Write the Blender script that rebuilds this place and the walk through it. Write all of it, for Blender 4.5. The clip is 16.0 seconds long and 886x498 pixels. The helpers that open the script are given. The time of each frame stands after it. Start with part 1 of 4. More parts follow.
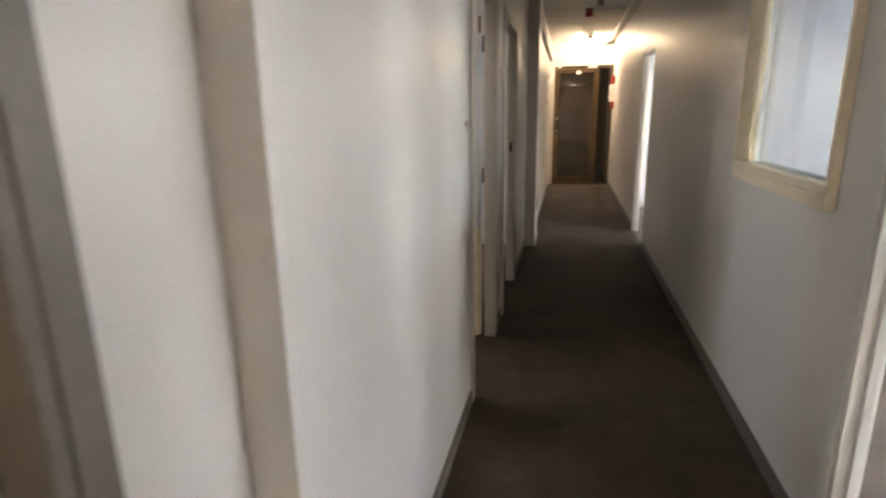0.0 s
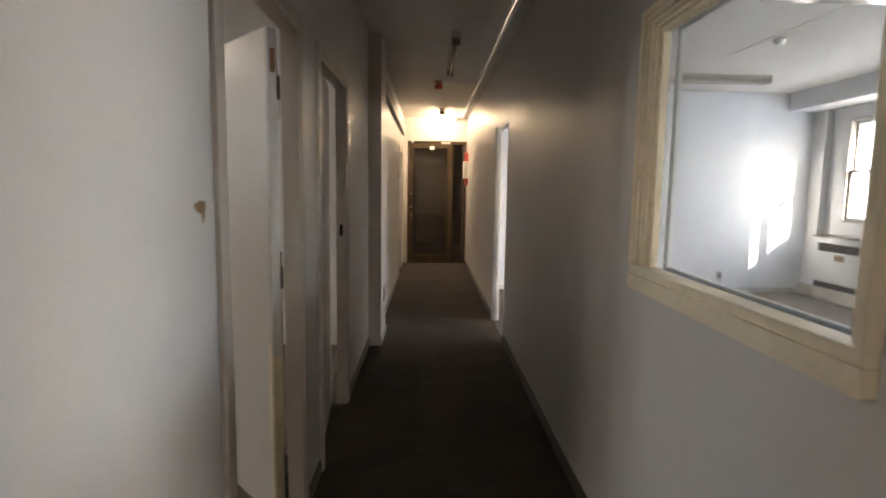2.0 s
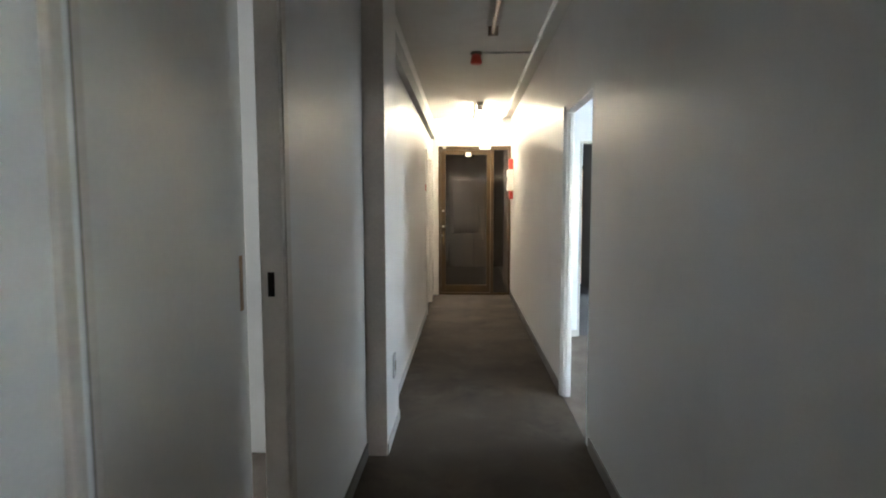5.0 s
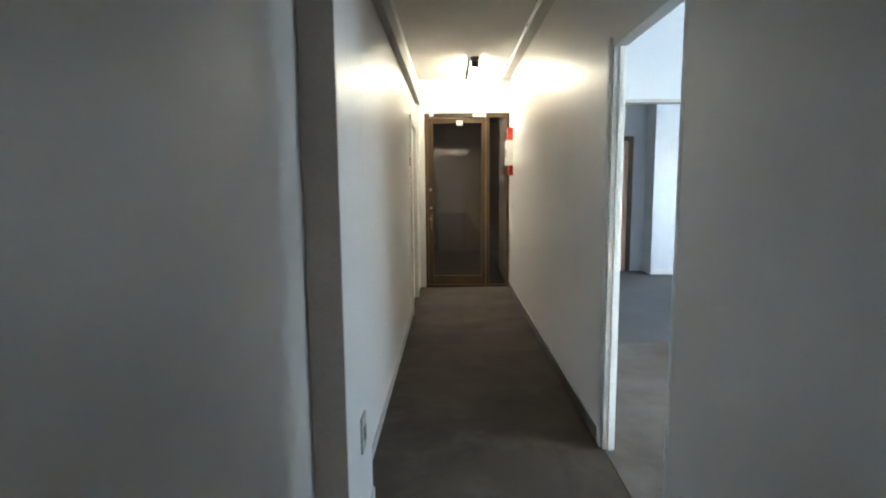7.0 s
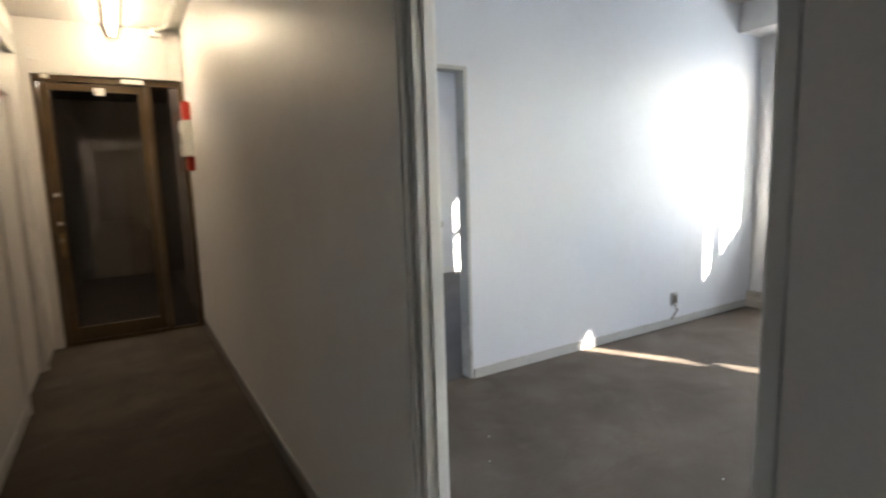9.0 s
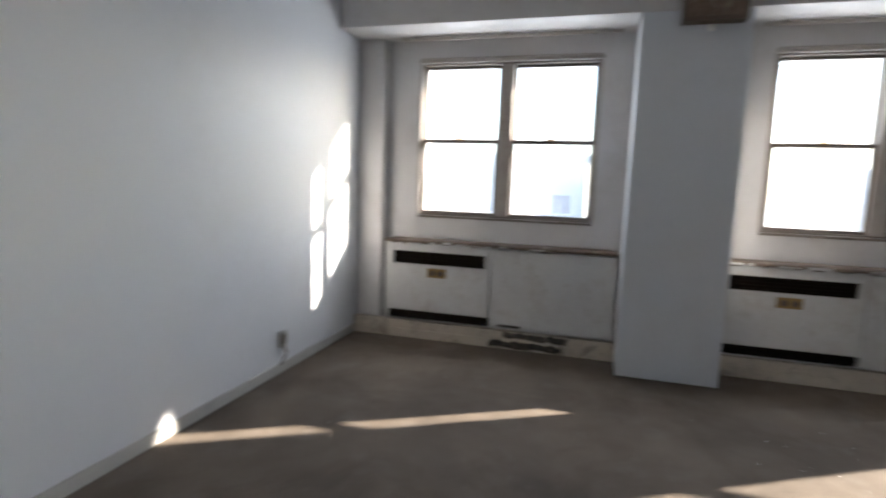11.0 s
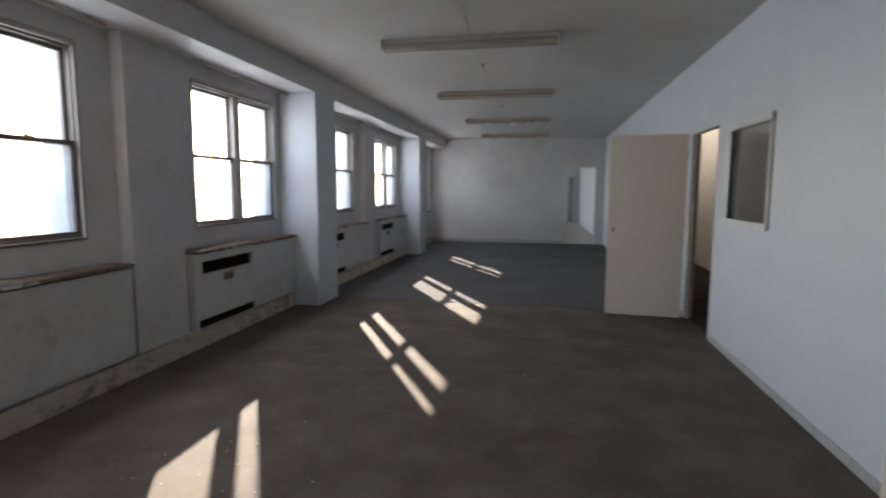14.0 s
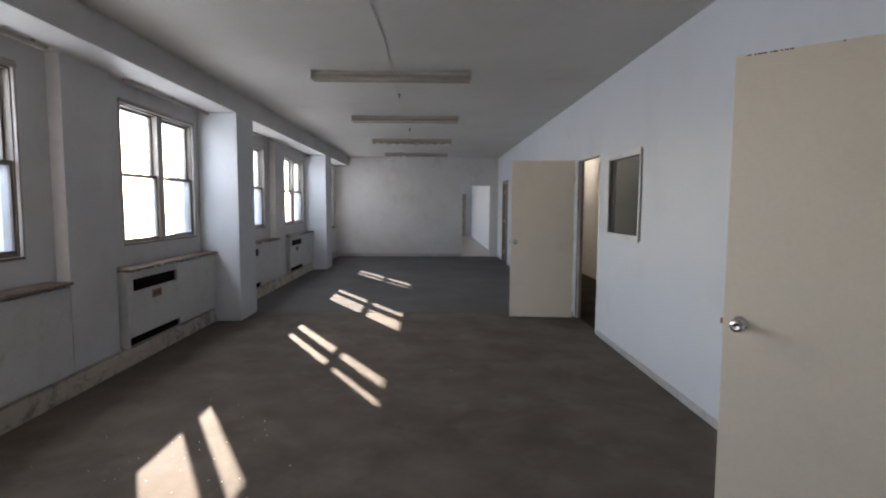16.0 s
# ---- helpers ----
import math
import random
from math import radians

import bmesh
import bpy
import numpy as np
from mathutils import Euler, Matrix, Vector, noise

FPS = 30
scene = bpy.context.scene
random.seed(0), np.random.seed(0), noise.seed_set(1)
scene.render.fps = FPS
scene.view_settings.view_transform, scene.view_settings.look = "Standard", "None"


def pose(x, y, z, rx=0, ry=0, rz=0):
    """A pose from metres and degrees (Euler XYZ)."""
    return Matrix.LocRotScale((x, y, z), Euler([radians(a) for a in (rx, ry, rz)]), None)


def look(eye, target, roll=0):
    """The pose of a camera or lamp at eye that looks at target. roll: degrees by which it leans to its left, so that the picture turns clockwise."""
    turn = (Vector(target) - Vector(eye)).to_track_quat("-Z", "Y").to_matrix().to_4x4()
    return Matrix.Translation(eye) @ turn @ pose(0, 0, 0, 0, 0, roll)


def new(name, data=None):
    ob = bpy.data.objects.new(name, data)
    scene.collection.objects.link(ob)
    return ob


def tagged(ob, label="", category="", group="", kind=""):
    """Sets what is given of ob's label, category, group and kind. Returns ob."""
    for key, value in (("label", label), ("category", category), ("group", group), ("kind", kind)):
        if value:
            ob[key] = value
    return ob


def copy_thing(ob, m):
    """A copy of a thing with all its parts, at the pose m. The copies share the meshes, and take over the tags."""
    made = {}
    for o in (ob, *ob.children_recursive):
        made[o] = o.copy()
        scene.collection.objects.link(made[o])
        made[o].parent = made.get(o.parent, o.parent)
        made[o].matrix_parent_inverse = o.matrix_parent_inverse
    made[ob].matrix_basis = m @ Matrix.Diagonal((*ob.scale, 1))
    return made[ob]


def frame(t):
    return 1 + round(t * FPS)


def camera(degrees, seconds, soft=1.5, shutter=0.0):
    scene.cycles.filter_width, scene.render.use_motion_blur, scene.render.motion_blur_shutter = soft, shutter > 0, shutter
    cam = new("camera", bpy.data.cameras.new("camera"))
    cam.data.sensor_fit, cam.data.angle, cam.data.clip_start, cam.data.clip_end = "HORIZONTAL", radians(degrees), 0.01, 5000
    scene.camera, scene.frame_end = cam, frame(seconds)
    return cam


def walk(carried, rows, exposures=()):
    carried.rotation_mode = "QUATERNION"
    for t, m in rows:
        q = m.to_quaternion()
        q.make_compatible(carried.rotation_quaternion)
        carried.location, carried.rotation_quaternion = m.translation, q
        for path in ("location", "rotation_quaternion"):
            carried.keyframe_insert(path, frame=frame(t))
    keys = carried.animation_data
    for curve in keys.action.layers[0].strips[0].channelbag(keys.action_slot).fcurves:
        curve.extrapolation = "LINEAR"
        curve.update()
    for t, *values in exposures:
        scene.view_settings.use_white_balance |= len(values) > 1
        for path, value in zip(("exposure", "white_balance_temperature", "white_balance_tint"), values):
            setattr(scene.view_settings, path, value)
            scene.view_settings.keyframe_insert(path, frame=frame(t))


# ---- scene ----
cam = camera(79.8, 16.0, soft=2.0, shutter=0.5)
PATH = [
    (0, (0.034, 0.408, 1.409), (-0.408, 2.296, 0.918), -1.0),
    (0.5, (0.11, 0.609, 1.41), (-0.122, 2.543, 0.953), 0.3),
    (1, (0.139, 0.868, 1.415), (0.058, 2.831, 1.038), 1.3),
    (1.5, (0.124, 1.165, 1.421), (0.153, 3.147, 1.158), 1.4),
    (2, (0.131, 1.463, 1.421), (0.19, 3.449, 1.192), 0.9),
    (2.5, (0.16, 1.809, 1.433), (0.196, 3.795, 1.206), 0.7),
    (3, (0.145, 2.16, 1.396), (0.163, 4.147, 1.172), 0.4),
    (3.5, (0.135, 2.472, 1.396), (0.064, 4.457, 1.167), 0.3),
    (4, (0.18, 2.801, 1.36), (0.099, 4.793, 1.201), -0.0),
    (6.3, (0.098, 3.950, 1.387), (0.017, 5.941, 1.21), -0.3),
    (6.5, (0.098, 4.078, 1.357), (0.029, 6.067, 1.165), -0.35),
    (7, (0.068, 4.466, 1.374), (0.040, 6.451, 1.131), -0.5),
    (7.5, (0.072, 4.852, 1.362), (0.102, 6.835, 1.104), -0.2),
    (8, (0.078, 5.248, 1.341), (0.328, 7.216, 1.089), -0.1),
    (8.5, (0.118, 5.632, 1.379), (0.751, 7.51, 1.11), -1.7),
    (8.7, (0.173, 5.791, 1.374), (0.98, 7.601, 1.102), -1.8),
    (10.8, (1.076, 6.785, 1.353), (2.9, 7.563, 1.095), 1.4),
    (11, (1.175, 6.798, 1.359), (3.081, 7.353, 1.112), 2.0),
    (11.5, (1.412, 6.796, 1.368), (3.395, 6.732, 1.114), 1.5),
    (12, (1.682, 6.86, 1.353), (3.543, 6.167, 1.113), 1.4),
    (12.5, (1.952, 6.943, 1.361), (3.473, 5.664, 1.133), 1.9),
    (13, (2.181, 7.109, 1.382), (3.267, 5.451, 1.114), 0.8),
    (13.5, (2.351, 7.243, 1.388), (3.096, 5.402, 1.15), -0.1),
    (14, (2.488, 7.327, 1.406), (2.855, 5.373, 1.187), 0.2),
    (14.5, (2.671, 7.467, 1.418), (2.784, 5.481, 1.209), 0.2),
    (15, (2.766, 7.603, 1.44), (2.749, 5.61, 1.269), 0.6),
    (15.5, (2.76, 7.772, 1.439), (2.72, 5.779, 1.273), 0.5),
    (16, (2.769, 7.902, 1.441), (2.729, 5.909, 1.279), 0.3),
]
EXPOSURE = [(0, 4.98, 6950, 15), (0.5, 4.8, 6900, 16), (1.0, 4.66, 6950, 16), (1.5, 4.6, 7100, 17), (2.0, 4.5, 7150, 17), (2.5, 4.53, 7250, 15), (3.0, 4.44, 7150, 14), (3.5, 4.72, 6750, 6),
            (4.2, 5.0, 6150, 4), (6.5, 5.46, 5450, 3), (7.0, 5.03, 5450, 1), (7.5, 4.8, 5800, 6), (8.0, 4.48, 6350, 8), (8.7, 4.1, 6300, 9), (10.8, 3.0, 6350, 12), (11.5, 2.6, 6350, 12),
            (12.0, 2.17, 6250, 12), (13.0, 2.45, 6300, 13), (14.0, 2.45, 6300, 13), (16, 2.68, 6350, 14)]
walk(cam, [(t, look(eye, target, roll)) for t, eye, target, roll in PATH], EXPOSURE)

# ---- world, sun, exposure ----
SUN = Vector((1.0, -1.735, 0.864)).normalized()
world = bpy.data.worlds.new("sky")
scene.world = world
world.use_nodes = True
wn = world.node_tree
sky = wn.nodes.new("ShaderNodeTexSky")
sky.sky_type, sky.sun_disc = "NISHITA", False
sky.sun_elevation = math.asin(SUN.z)
sky.sun_rotation = math.atan2(SUN.x, SUN.y)
sky.air_density, sky.dust_density, sky.ozone_density = 1.0, 2.0, 1.0
wn.links.new(sky.outputs[0], wn.nodes["Background"].inputs[0])
wn.nodes["Background"].inputs[1].default_value = 0.15
sun = new("sun", bpy.data.lights.new("sun", "SUN"))
sun.data.energy, sun.data.angle, sun.data.color = 5.0, radians(0.6), (1.0, 0.88, 0.72)
sun.matrix_world = look(SUN * 30, (0, 0, 0))


def sky_lamp(x, y, turn, watts):
    """Daylight in the upper half of a window opening."""
    lamp = new("window_daylight", bpy.data.lights.new("window_daylight", "AREA"))
    lamp.data.shape, lamp.data.size, lamp.data.size_y = "RECTANGLE", 1.50, 0.66
    lamp.data.energy, lamp.data.color = watts, (0.90, 0.96, 1.0)
    lamp.matrix_world = pose(x, y, 2.08, 84, 0, turn)


for y in (10.275, 7.61, 4.925, 2.245, -0.43, -3.11, -5.80, -8.46, -11.15, -13.84, -16.52):
    sky_lamp(5.99, y, 90, 4.4)
for y in (9.83, 4.6):
    sky_lamp(-5.67, y, -90, 2.2)


# ---- materials ----
def material(name, colour, rough=0.6, metal=0.0, spread=0.08, coarse=1.2, fine=60.0, bump=0.1, spec=0.5, tint=None,
             stain=None, stain_amount=0.0, stain_scale=2.0, smudge=None):
    """Paint, plaster, carpet and metal: a colour that drifts at two scales, stains with ragged outlines, and fine relief."""
    m = bpy.data.materials.new(name)
    m.use_nodes = True
    n, l = m.node_tree.nodes, m.node_tree.links
    shader = n["Principled BSDF"]
    where = n.new("ShaderNodeTexCoord")
    geo = n.new("ShaderNodeNewGeometry")
    big = n.new("ShaderNodeTexNoise")
    big.inputs["Scale"].default_value, big.inputs["Detail"].default_value = coarse, 5
    small = n.new("ShaderNodeTexNoise")
    small.inputs["Scale"].default_value, small.inputs["Detail"].default_value = fine, 4
    for t in (big, small):
        l.new(geo.outputs["Position"], t.inputs["Vector"])
    dark = [c * (1 - spread) for c in colour]
    light = list(tint) if tint else [min(1, c * (1 + spread)) for c in colour]
    ramp = n.new("ShaderNodeValToRGB")
    ramp.color_ramp.elements[0].position, ramp.color_ramp.elements[1].position = 0.3, 0.7
    ramp.color_ramp.elements[0].color, ramp.color_ramp.elements[1].color = (*dark, 1), (*light, 1)
    l.new(big.outputs["Fac"], ramp.inputs["Fac"])
    grain = n.new("ShaderNodeMapRange")
    grain.inputs["To Min"].default_value, grain.inputs["To Max"].default_value = 1 - 1.6 * spread, 1 + 1.6 * spread
    l.new(small.outputs["Fac"], grain.inputs["Value"])
    mul = n.new("ShaderNodeVectorMath")
    mul.operation = "SCALE"
    l.new(ramp.outputs["Color"], mul.inputs[0])
    l.new(grain.outputs[0], mul.inputs["Scale"])
    out = mul.outputs[0]
    if stain:
        spots = n.new("ShaderNodeTexNoise")
        spots.inputs["Scale"].default_value, spots.inputs["Detail"].default_value = stain_scale, 8
        spots.inputs["Roughness"].default_value = 0.65
        l.new(geo.outputs["Position"], spots.inputs["Vector"])
        cut = n.new("ShaderNodeMapRange")
        cut.inputs["From Min"].default_value, cut.inputs["From Max"].default_value = 0.54, 0.74
        cut.inputs["To Max"].default_value = stain_amount
        l.new(spots.outputs["Fac"], cut.inputs["Value"])
        mix = n.new("ShaderNodeMix")
        mix.data_type = "RGBA"
        mix.inputs["B"].default_value = (*stain, 1)
        l.new(cut.outputs[0], mix.inputs["Factor"])
        l.new(out, mix.inputs["A"])
        out = mix.outputs["Result"]
    if smudge:
        shade, amount, scale = smudge
        marks = n.new("ShaderNodeTexNoise")
        marks.inputs["Scale"].default_value, marks.inputs["Detail"].default_value = scale, 9
        marks.inputs["Roughness"].default_value, marks.inputs["Distortion"].default_value = 0.7, 0.6
        shift = n.new("ShaderNodeVectorMath")
        shift.operation, shift.inputs[1].default_value = "ADD", (17.3, -5.1, 8.7)
        l.new(geo.outputs["Position"], shift.inputs[0])
        l.new(shift.outputs[0], marks.inputs["Vector"])
        band = n.new("ShaderNodeMapRange")
        band.inputs["From Min"].default_value, band.inputs["From Max"].default_value = 0.50, 0.66
        band.inputs["To Max"].default_value = amount
        l.new(marks.outputs["Fac"], band.inputs["Value"])
        mix2 = n.new("ShaderNodeMix")
        mix2.data_type = "RGBA"
        mix2.inputs["B"].default_value = (*shade, 1)
        l.new(band.outputs[0], mix2.inputs["Factor"])
        l.new(out, mix2.inputs["A"])
        out = mix2.outputs["Result"]
    l.new(out, shader.inputs["Base Color"])
    gloss = n.new("ShaderNodeMapRange")
    gloss.inputs["To Min"].default_value, gloss.inputs["To Max"].default_value = max(0.02, rough - 0.08), min(1, rough + 0.08)
    l.new(big.outputs["Fac"], gloss.inputs["Value"])
    l.new(gloss.outputs[0], shader.inputs["Roughness"])
    shader.inputs["Metallic"].default_value = metal
    shader.inputs["Specular IOR Level"].default_value = spec
    if bump:
        relief = n.new("ShaderNodeBump")
        relief.inputs["Strength"].default_value, relief.inputs["Distance"].default_value = bump, 0.004
        l.new(small.outputs["Fac"], relief.inputs["Height"])
        l.new(relief.outputs[0], shader.inputs["Normal"])
    return m


def glass(name, tint, dust=0.0, dust_colour=(0.8, 0.8, 0.8), gloss=0.05):
    """A clear pane: straight-through light, Fresnel gloss, and a film of dust."""
    m = bpy.data.materials.new(name)
    m.use_nodes = True
    n, l = m.node_tree.nodes, m.node_tree.links
    n.remove(n["Principled BSDF"])
    clear, shine, film = n.new("ShaderNodeBsdfTransparent"), n.new("ShaderNodeBsdfGlossy"), n.new("ShaderNodeBsdfTranslucent")
    clear.inputs[0].default_value = (*tint, 1)
    shine.inputs["Roughness"].default_value = gloss
    film.inputs[0].default_value = (*dust_colour, 1)
    facing, power, fres = n.new("ShaderNodeLayerWeight"), n.new("ShaderNodeMath"), n.new("ShaderNodeMath")
    facing.inputs["Blend"].default_value = 0.5
    power.operation, fres.operation = "POWER", "MULTIPLY_ADD"
    power.inputs[1].default_value, fres.inputs[1].default_value, fres.inputs[2].default_value = 5.0, 0.9, 0.04
    l.new(facing.outputs["Facing"], power.inputs[0])
    l.new(power.outputs[0], fres.inputs[0])
    a, b = n.new("ShaderNodeMixShader"), n.new("ShaderNodeMixShader")
    l.new(fres.outputs[0], a.inputs[0])
    l.new(clear.outputs[0], a.inputs[1])
    l.new(shine.outputs[0], a.inputs[2])
    geo, spots, rng = n.new("ShaderNodeNewGeometry"), n.new("ShaderNodeTexNoise"), n.new("ShaderNodeMapRange")
    spots.inputs["Scale"].default_value, spots.inputs["Detail"].default_value = 3.0, 4
    l.new(geo.outputs["Position"], spots.inputs["Vector"])
    rng.inputs["From Min"].default_value, rng.inputs["From Max"].default_value = 0.3, 0.7
    rng.inputs["To Min"].default_value, rng.inputs["To Max"].default_value = dust * 0.5, dust
    l.new(spots.outputs["Fac"], rng.inputs["Value"])
    l.new(rng.outputs[0], b.inputs[0])
    l.new(a.outputs[0], b.inputs[1])
    l.new(film.outputs[0], b.inputs[2])
    l.new(b.outputs[0], n["Material Output"].inputs["Surface"])
    return m


def glow(name, colour, strength):
    m = bpy.data.materials.new(name)
    m.use_nodes = True
    s = m.node_tree.nodes["Principled BSDF"]
    s.inputs["Base Color"].default_value = (0.9, 0.9, 0.88, 1)
    s.inputs["Emission Color"].default_value = (*colour, 1)
    s.inputs["Emission Strength"].default_value = strength
    return m


GRIME = (0.16, 0.13, 0.10)
PAINT = material("wall_paint", (0.60, 0.625, 0.665), 0.55, spread=0.035, coarse=0.9, fine=140, bump=0.12, stain=(0.42, 0.42, 0.42), stain_amount=0.25, stain_scale=1.3)
FACADE = material("facade_paint", (0.58, 0.57, 0.57), 0.45, spread=0.05, coarse=1.5, fine=110, bump=0.2, stain=(0.34, 0.30, 0.27), stain_amount=0.35, stain_scale=2.2, smudge=((0.36, 0.32, 0.28), 0.14, 2.0))
CORR = material("corridor_paint", (0.66, 0.636, 0.615), 0.34, spread=0.035, coarse=0.9, fine=120, bump=0.10, stain=(0.40, 0.38, 0.36), stain_amount=0.3, stain_scale=1.1)
CEIL = material("ceiling_paint", (0.57, 0.555, 0.53), 0.75, spread=0.05, coarse=0.8, fine=90, bump=0.2, stain=(0.44, 0.40, 0.35), stain_amount=0.4, stain_scale=1.0, smudge=((0.40, 0.38, 0.35), 0.25, 0.5))
CARPET = material("brown_carpet", (0.116, 0.096, 0.079), 0.80, spread=0.24, coarse=2.4, fine=150, bump=0.9, spec=0.12, stain=(0.175, 0.155, 0.135), stain_amount=0.5, stain_scale=3.0, smudge=((0.050, 0.040, 0.031), 0.42, 1.3))
CARPET2 = material("grey_carpet", (0.108, 0.104, 0.104), 0.95, spread=0.16, coarse=1.1, fine=170, bump=0.9, spec=0.1, stain=(0.13, 0.128, 0.128), stain_amount=0.4, stain_scale=2.0)
CARPET3 = material("corridor_carpet", (0.065, 0.051, 0.038), 0.95, spread=0.22, coarse=1.6, fine=150, bump=0.9, spec=0.1, stain=(0.10, 0.088, 0.076), stain_amount=0.6, stain_scale=3.0, smudge=((0.030, 0.024, 0.019), 0.6, 1.4))
TAUPE = material("taupe_frame_paint", (0.56, 0.505, 0.455), 0.4, spread=0.06, coarse=4, fine=80, bump=0.1, stain=(0.40, 0.34, 0.29), stain_amount=0.4, stain_scale=5)
TRIM = material("white_trim", (0.64, 0.64, 0.63), 0.4, spread=0.04, coarse=3, fine=80, bump=0.08, stain=(0.42, 0.39, 0.35), stain_amount=0.3, stain_scale=5)
VINYL = material("pale_vinyl", (0.34, 0.315, 0.28), 0.35, spread=0.1, coarse=1.5, fine=40, bump=0.05, stain=GRIME, stain_amount=0.4, stain_scale=2)
PLINTH = material("cream_plinth", (0.50, 0.44, 0.36), 0.5, spread=0.08, coarse=3, fine=60, bump=0.15, stain=GRIME, stain_amount=0.6, stain_scale=4, smudge=((0.07, 0.055, 0.045), 0.7, 6.0))
SKIRT = material("grey_skirting", (0.40, 0.40, 0.39), 0.5, spread=0.06, coarse=4, fine=60, bump=0.1, stain=GRIME, stain_amount=0.5, stain_scale=5)
DARK_SKIRT = material("dark_skirting", (0.12, 0.10, 0.085), 0.5, spread=0.1, coarse=4, fine=60, bump=0.1)
# brown darkened well down: the lobby's lack of light is in this colour
LOBBY = material("brown_paint_with_dimness", (0.075, 0.062, 0.052), 0.5, spread=0.15, coarse=2, fine=40, bump=0.1)
# dark brown carries the shadow between open leaf and hinge jamb
JAMB = material("brown_shaded_jamb", (0.27, 0.205, 0.155), 0.5, spread=0.15, coarse=6, fine=60, bump=0.15, stain=(0.14, 0.10, 0.07), stain_amount=0.5, stain_scale=8)
DARKF = material("grey_brown_frame", (0.17, 0.15, 0.13), 0.5, spread=0.1, coarse=4, fine=50, bump=0.1)
DOOR = material("cream_door_paint", (0.76, 0.67, 0.55), 0.4, spread=0.03, coarse=1.0, fine=50, bump=0.05, stain=(0.46, 0.40, 0.31), stain_amount=0.25, stain_scale=2)
DOORW = material("offwhite_door_paint", (0.60, 0.565, 0.515), 0.33, spread=0.03, coarse=1.0, fine=60, bump=0.05, stain=(0.45, 0.41, 0.35), stain_amount=0.25, stain_scale=2)
EDGE = material("bare_door_edge", (0.74, 0.65, 0.46), 0.6, spread=0.12, coarse=6, fine=60, bump=0.2)
RUST = material("bare_lock_wood", (0.30, 0.17, 0.08), 0.7, spread=0.3, coarse=20, fine=90, bump=0.3, stain=(0.10, 0.06, 0.035), stain_amount=0.8, stain_scale=25)
METALW = material("enamelled_steel", (0.55, 0.55, 0.545), 0.38, spread=0.05, coarse=2, fine=40, bump=0.04, stain=(0.30, 0.25, 0.20), stain_amount=0.55, stain_scale=4, smudge=((0.26, 0.21, 0.17), 0.16, 7.0))
SHELF = material("worn_sill", (0.115, 0.078, 0.055), 0.6, spread=0.35, coarse=6, fine=40, bump=0.5, stain=(0.36, 0.31, 0.25), stain_amount=0.9, stain_scale=7)
BLACK = material("grille_black", (0.014, 0.010, 0.008), 0.9, spread=0.2, spec=0.08)
SASH = material("sash_paint", (0.15, 0.122, 0.10), 0.45, spread=0.12, coarse=4, fine=60, bump=0.15, stain=(0.12, 0.085, 0.06), stain_amount=0.7, stain_scale=6)
POST = material("window_post_paint", (0.36, 0.325, 0.295), 0.45, spread=0.08, coarse=4, fine=60, bump=0.12, stain=(0.20, 0.16, 0.13), stain_amount=0.6, stain_scale=6)
PINE = material("pine_moulding", (0.84, 0.75, 0.58), 0.45, spread=0.06, coarse=5, fine=30, bump=0.12)
BROWN = material("brown_stained_wood", (0.064, 0.037, 0.012), 0.42, spread=0.25, coarse=4, fine=40, bump=0.15)
PEACH = material("peach_door_paint", (0.62, 0.40, 0.28), 0.5, spread=0.05)
CHROME = material("chrome", (0.75, 0.74, 0.72), 0.14, 1.0, spread=0.03, bump=0)
BRASS = material("dull_brass", (0.30, 0.20, 0.085), 0.45, 1.0, spread=0.15, bump=0.05)
RED = material("red_plastic", (0.42, 0.035, 0.02), 0.4, spread=0.08)
WHITEP = material("white_plastic", (0.72, 0.72, 0.68), 0.4, spread=0.03)
# white plastic made paler still, to carry the light the pieces reflect
SHARD = material("broken_plastic_with_glint", (0.86, 0.86, 0.83), 0.25, spread=0.02)
BROWNP = material("brown_plastic", (0.10, 0.07, 0.05), 0.5, spread=0.08)
LAMPBODY = material("batten_enamel", (0.46, 0.43, 0.385), 0.45, spread=0.05, coarse=4, fine=40, bump=0.03)
DIFFUSER = material("old_diffuser", (0.34, 0.305, 0.265), 0.22, spread=0.06, coarse=5, fine=30)
CONC = material("concrete", (0.38, 0.36, 0.33), 0.85, spread=0.1, coarse=0.3, fine=6, bump=0.2)
RENDERW = material("pale_render", (0.36, 0.34, 0.31), 0.85, spread=0.06, coarse=0.2, fine=4, bump=0.1)
ASPH = material("ground_asphalt", (0.07, 0.07, 0.07), 0.9, spread=0.2, coarse=0.1, fine=3, bump=0.1)
FARGLASS = material("far_window_glass", (0.06, 0.07, 0.09), 0.15, spread=0.2, coarse=0.3, fine=2, bump=0)
PANE = glass("window_glass", (0.94, 0.96, 0.97), 0.12, (0.88, 0.90, 0.93), 0.02)
PANE3 = glass("tinted_glass", (0.30, 0.31, 0.32), 0.06, (0.80, 0.82, 0.84), 0.02)
PANE2 = glass("hazed_glass", (0.90, 0.94, 0.97), 0.22, (0.86, 0.90, 0.96), 0.05)
CLEAR = glass("interior_glass", (0.74, 0.78, 0.81), 0.03, (0.8, 0.8, 0.8), 0.0)
SMOKED = glass("smoked_glass", (0.34, 0.30, 0.26), 0.004, (0.5, 0.45, 0.4), 0.01)
TUBE = glow("lit_tube", (1.0, 0.80, 0.54), 4.7)
TUBES = glow("lit_tube_south", (1.0, 0.88, 0.70), 10.8)
TUBEW = glow("lit_cover", (1.0, 0.92, 0.80), 1.4)
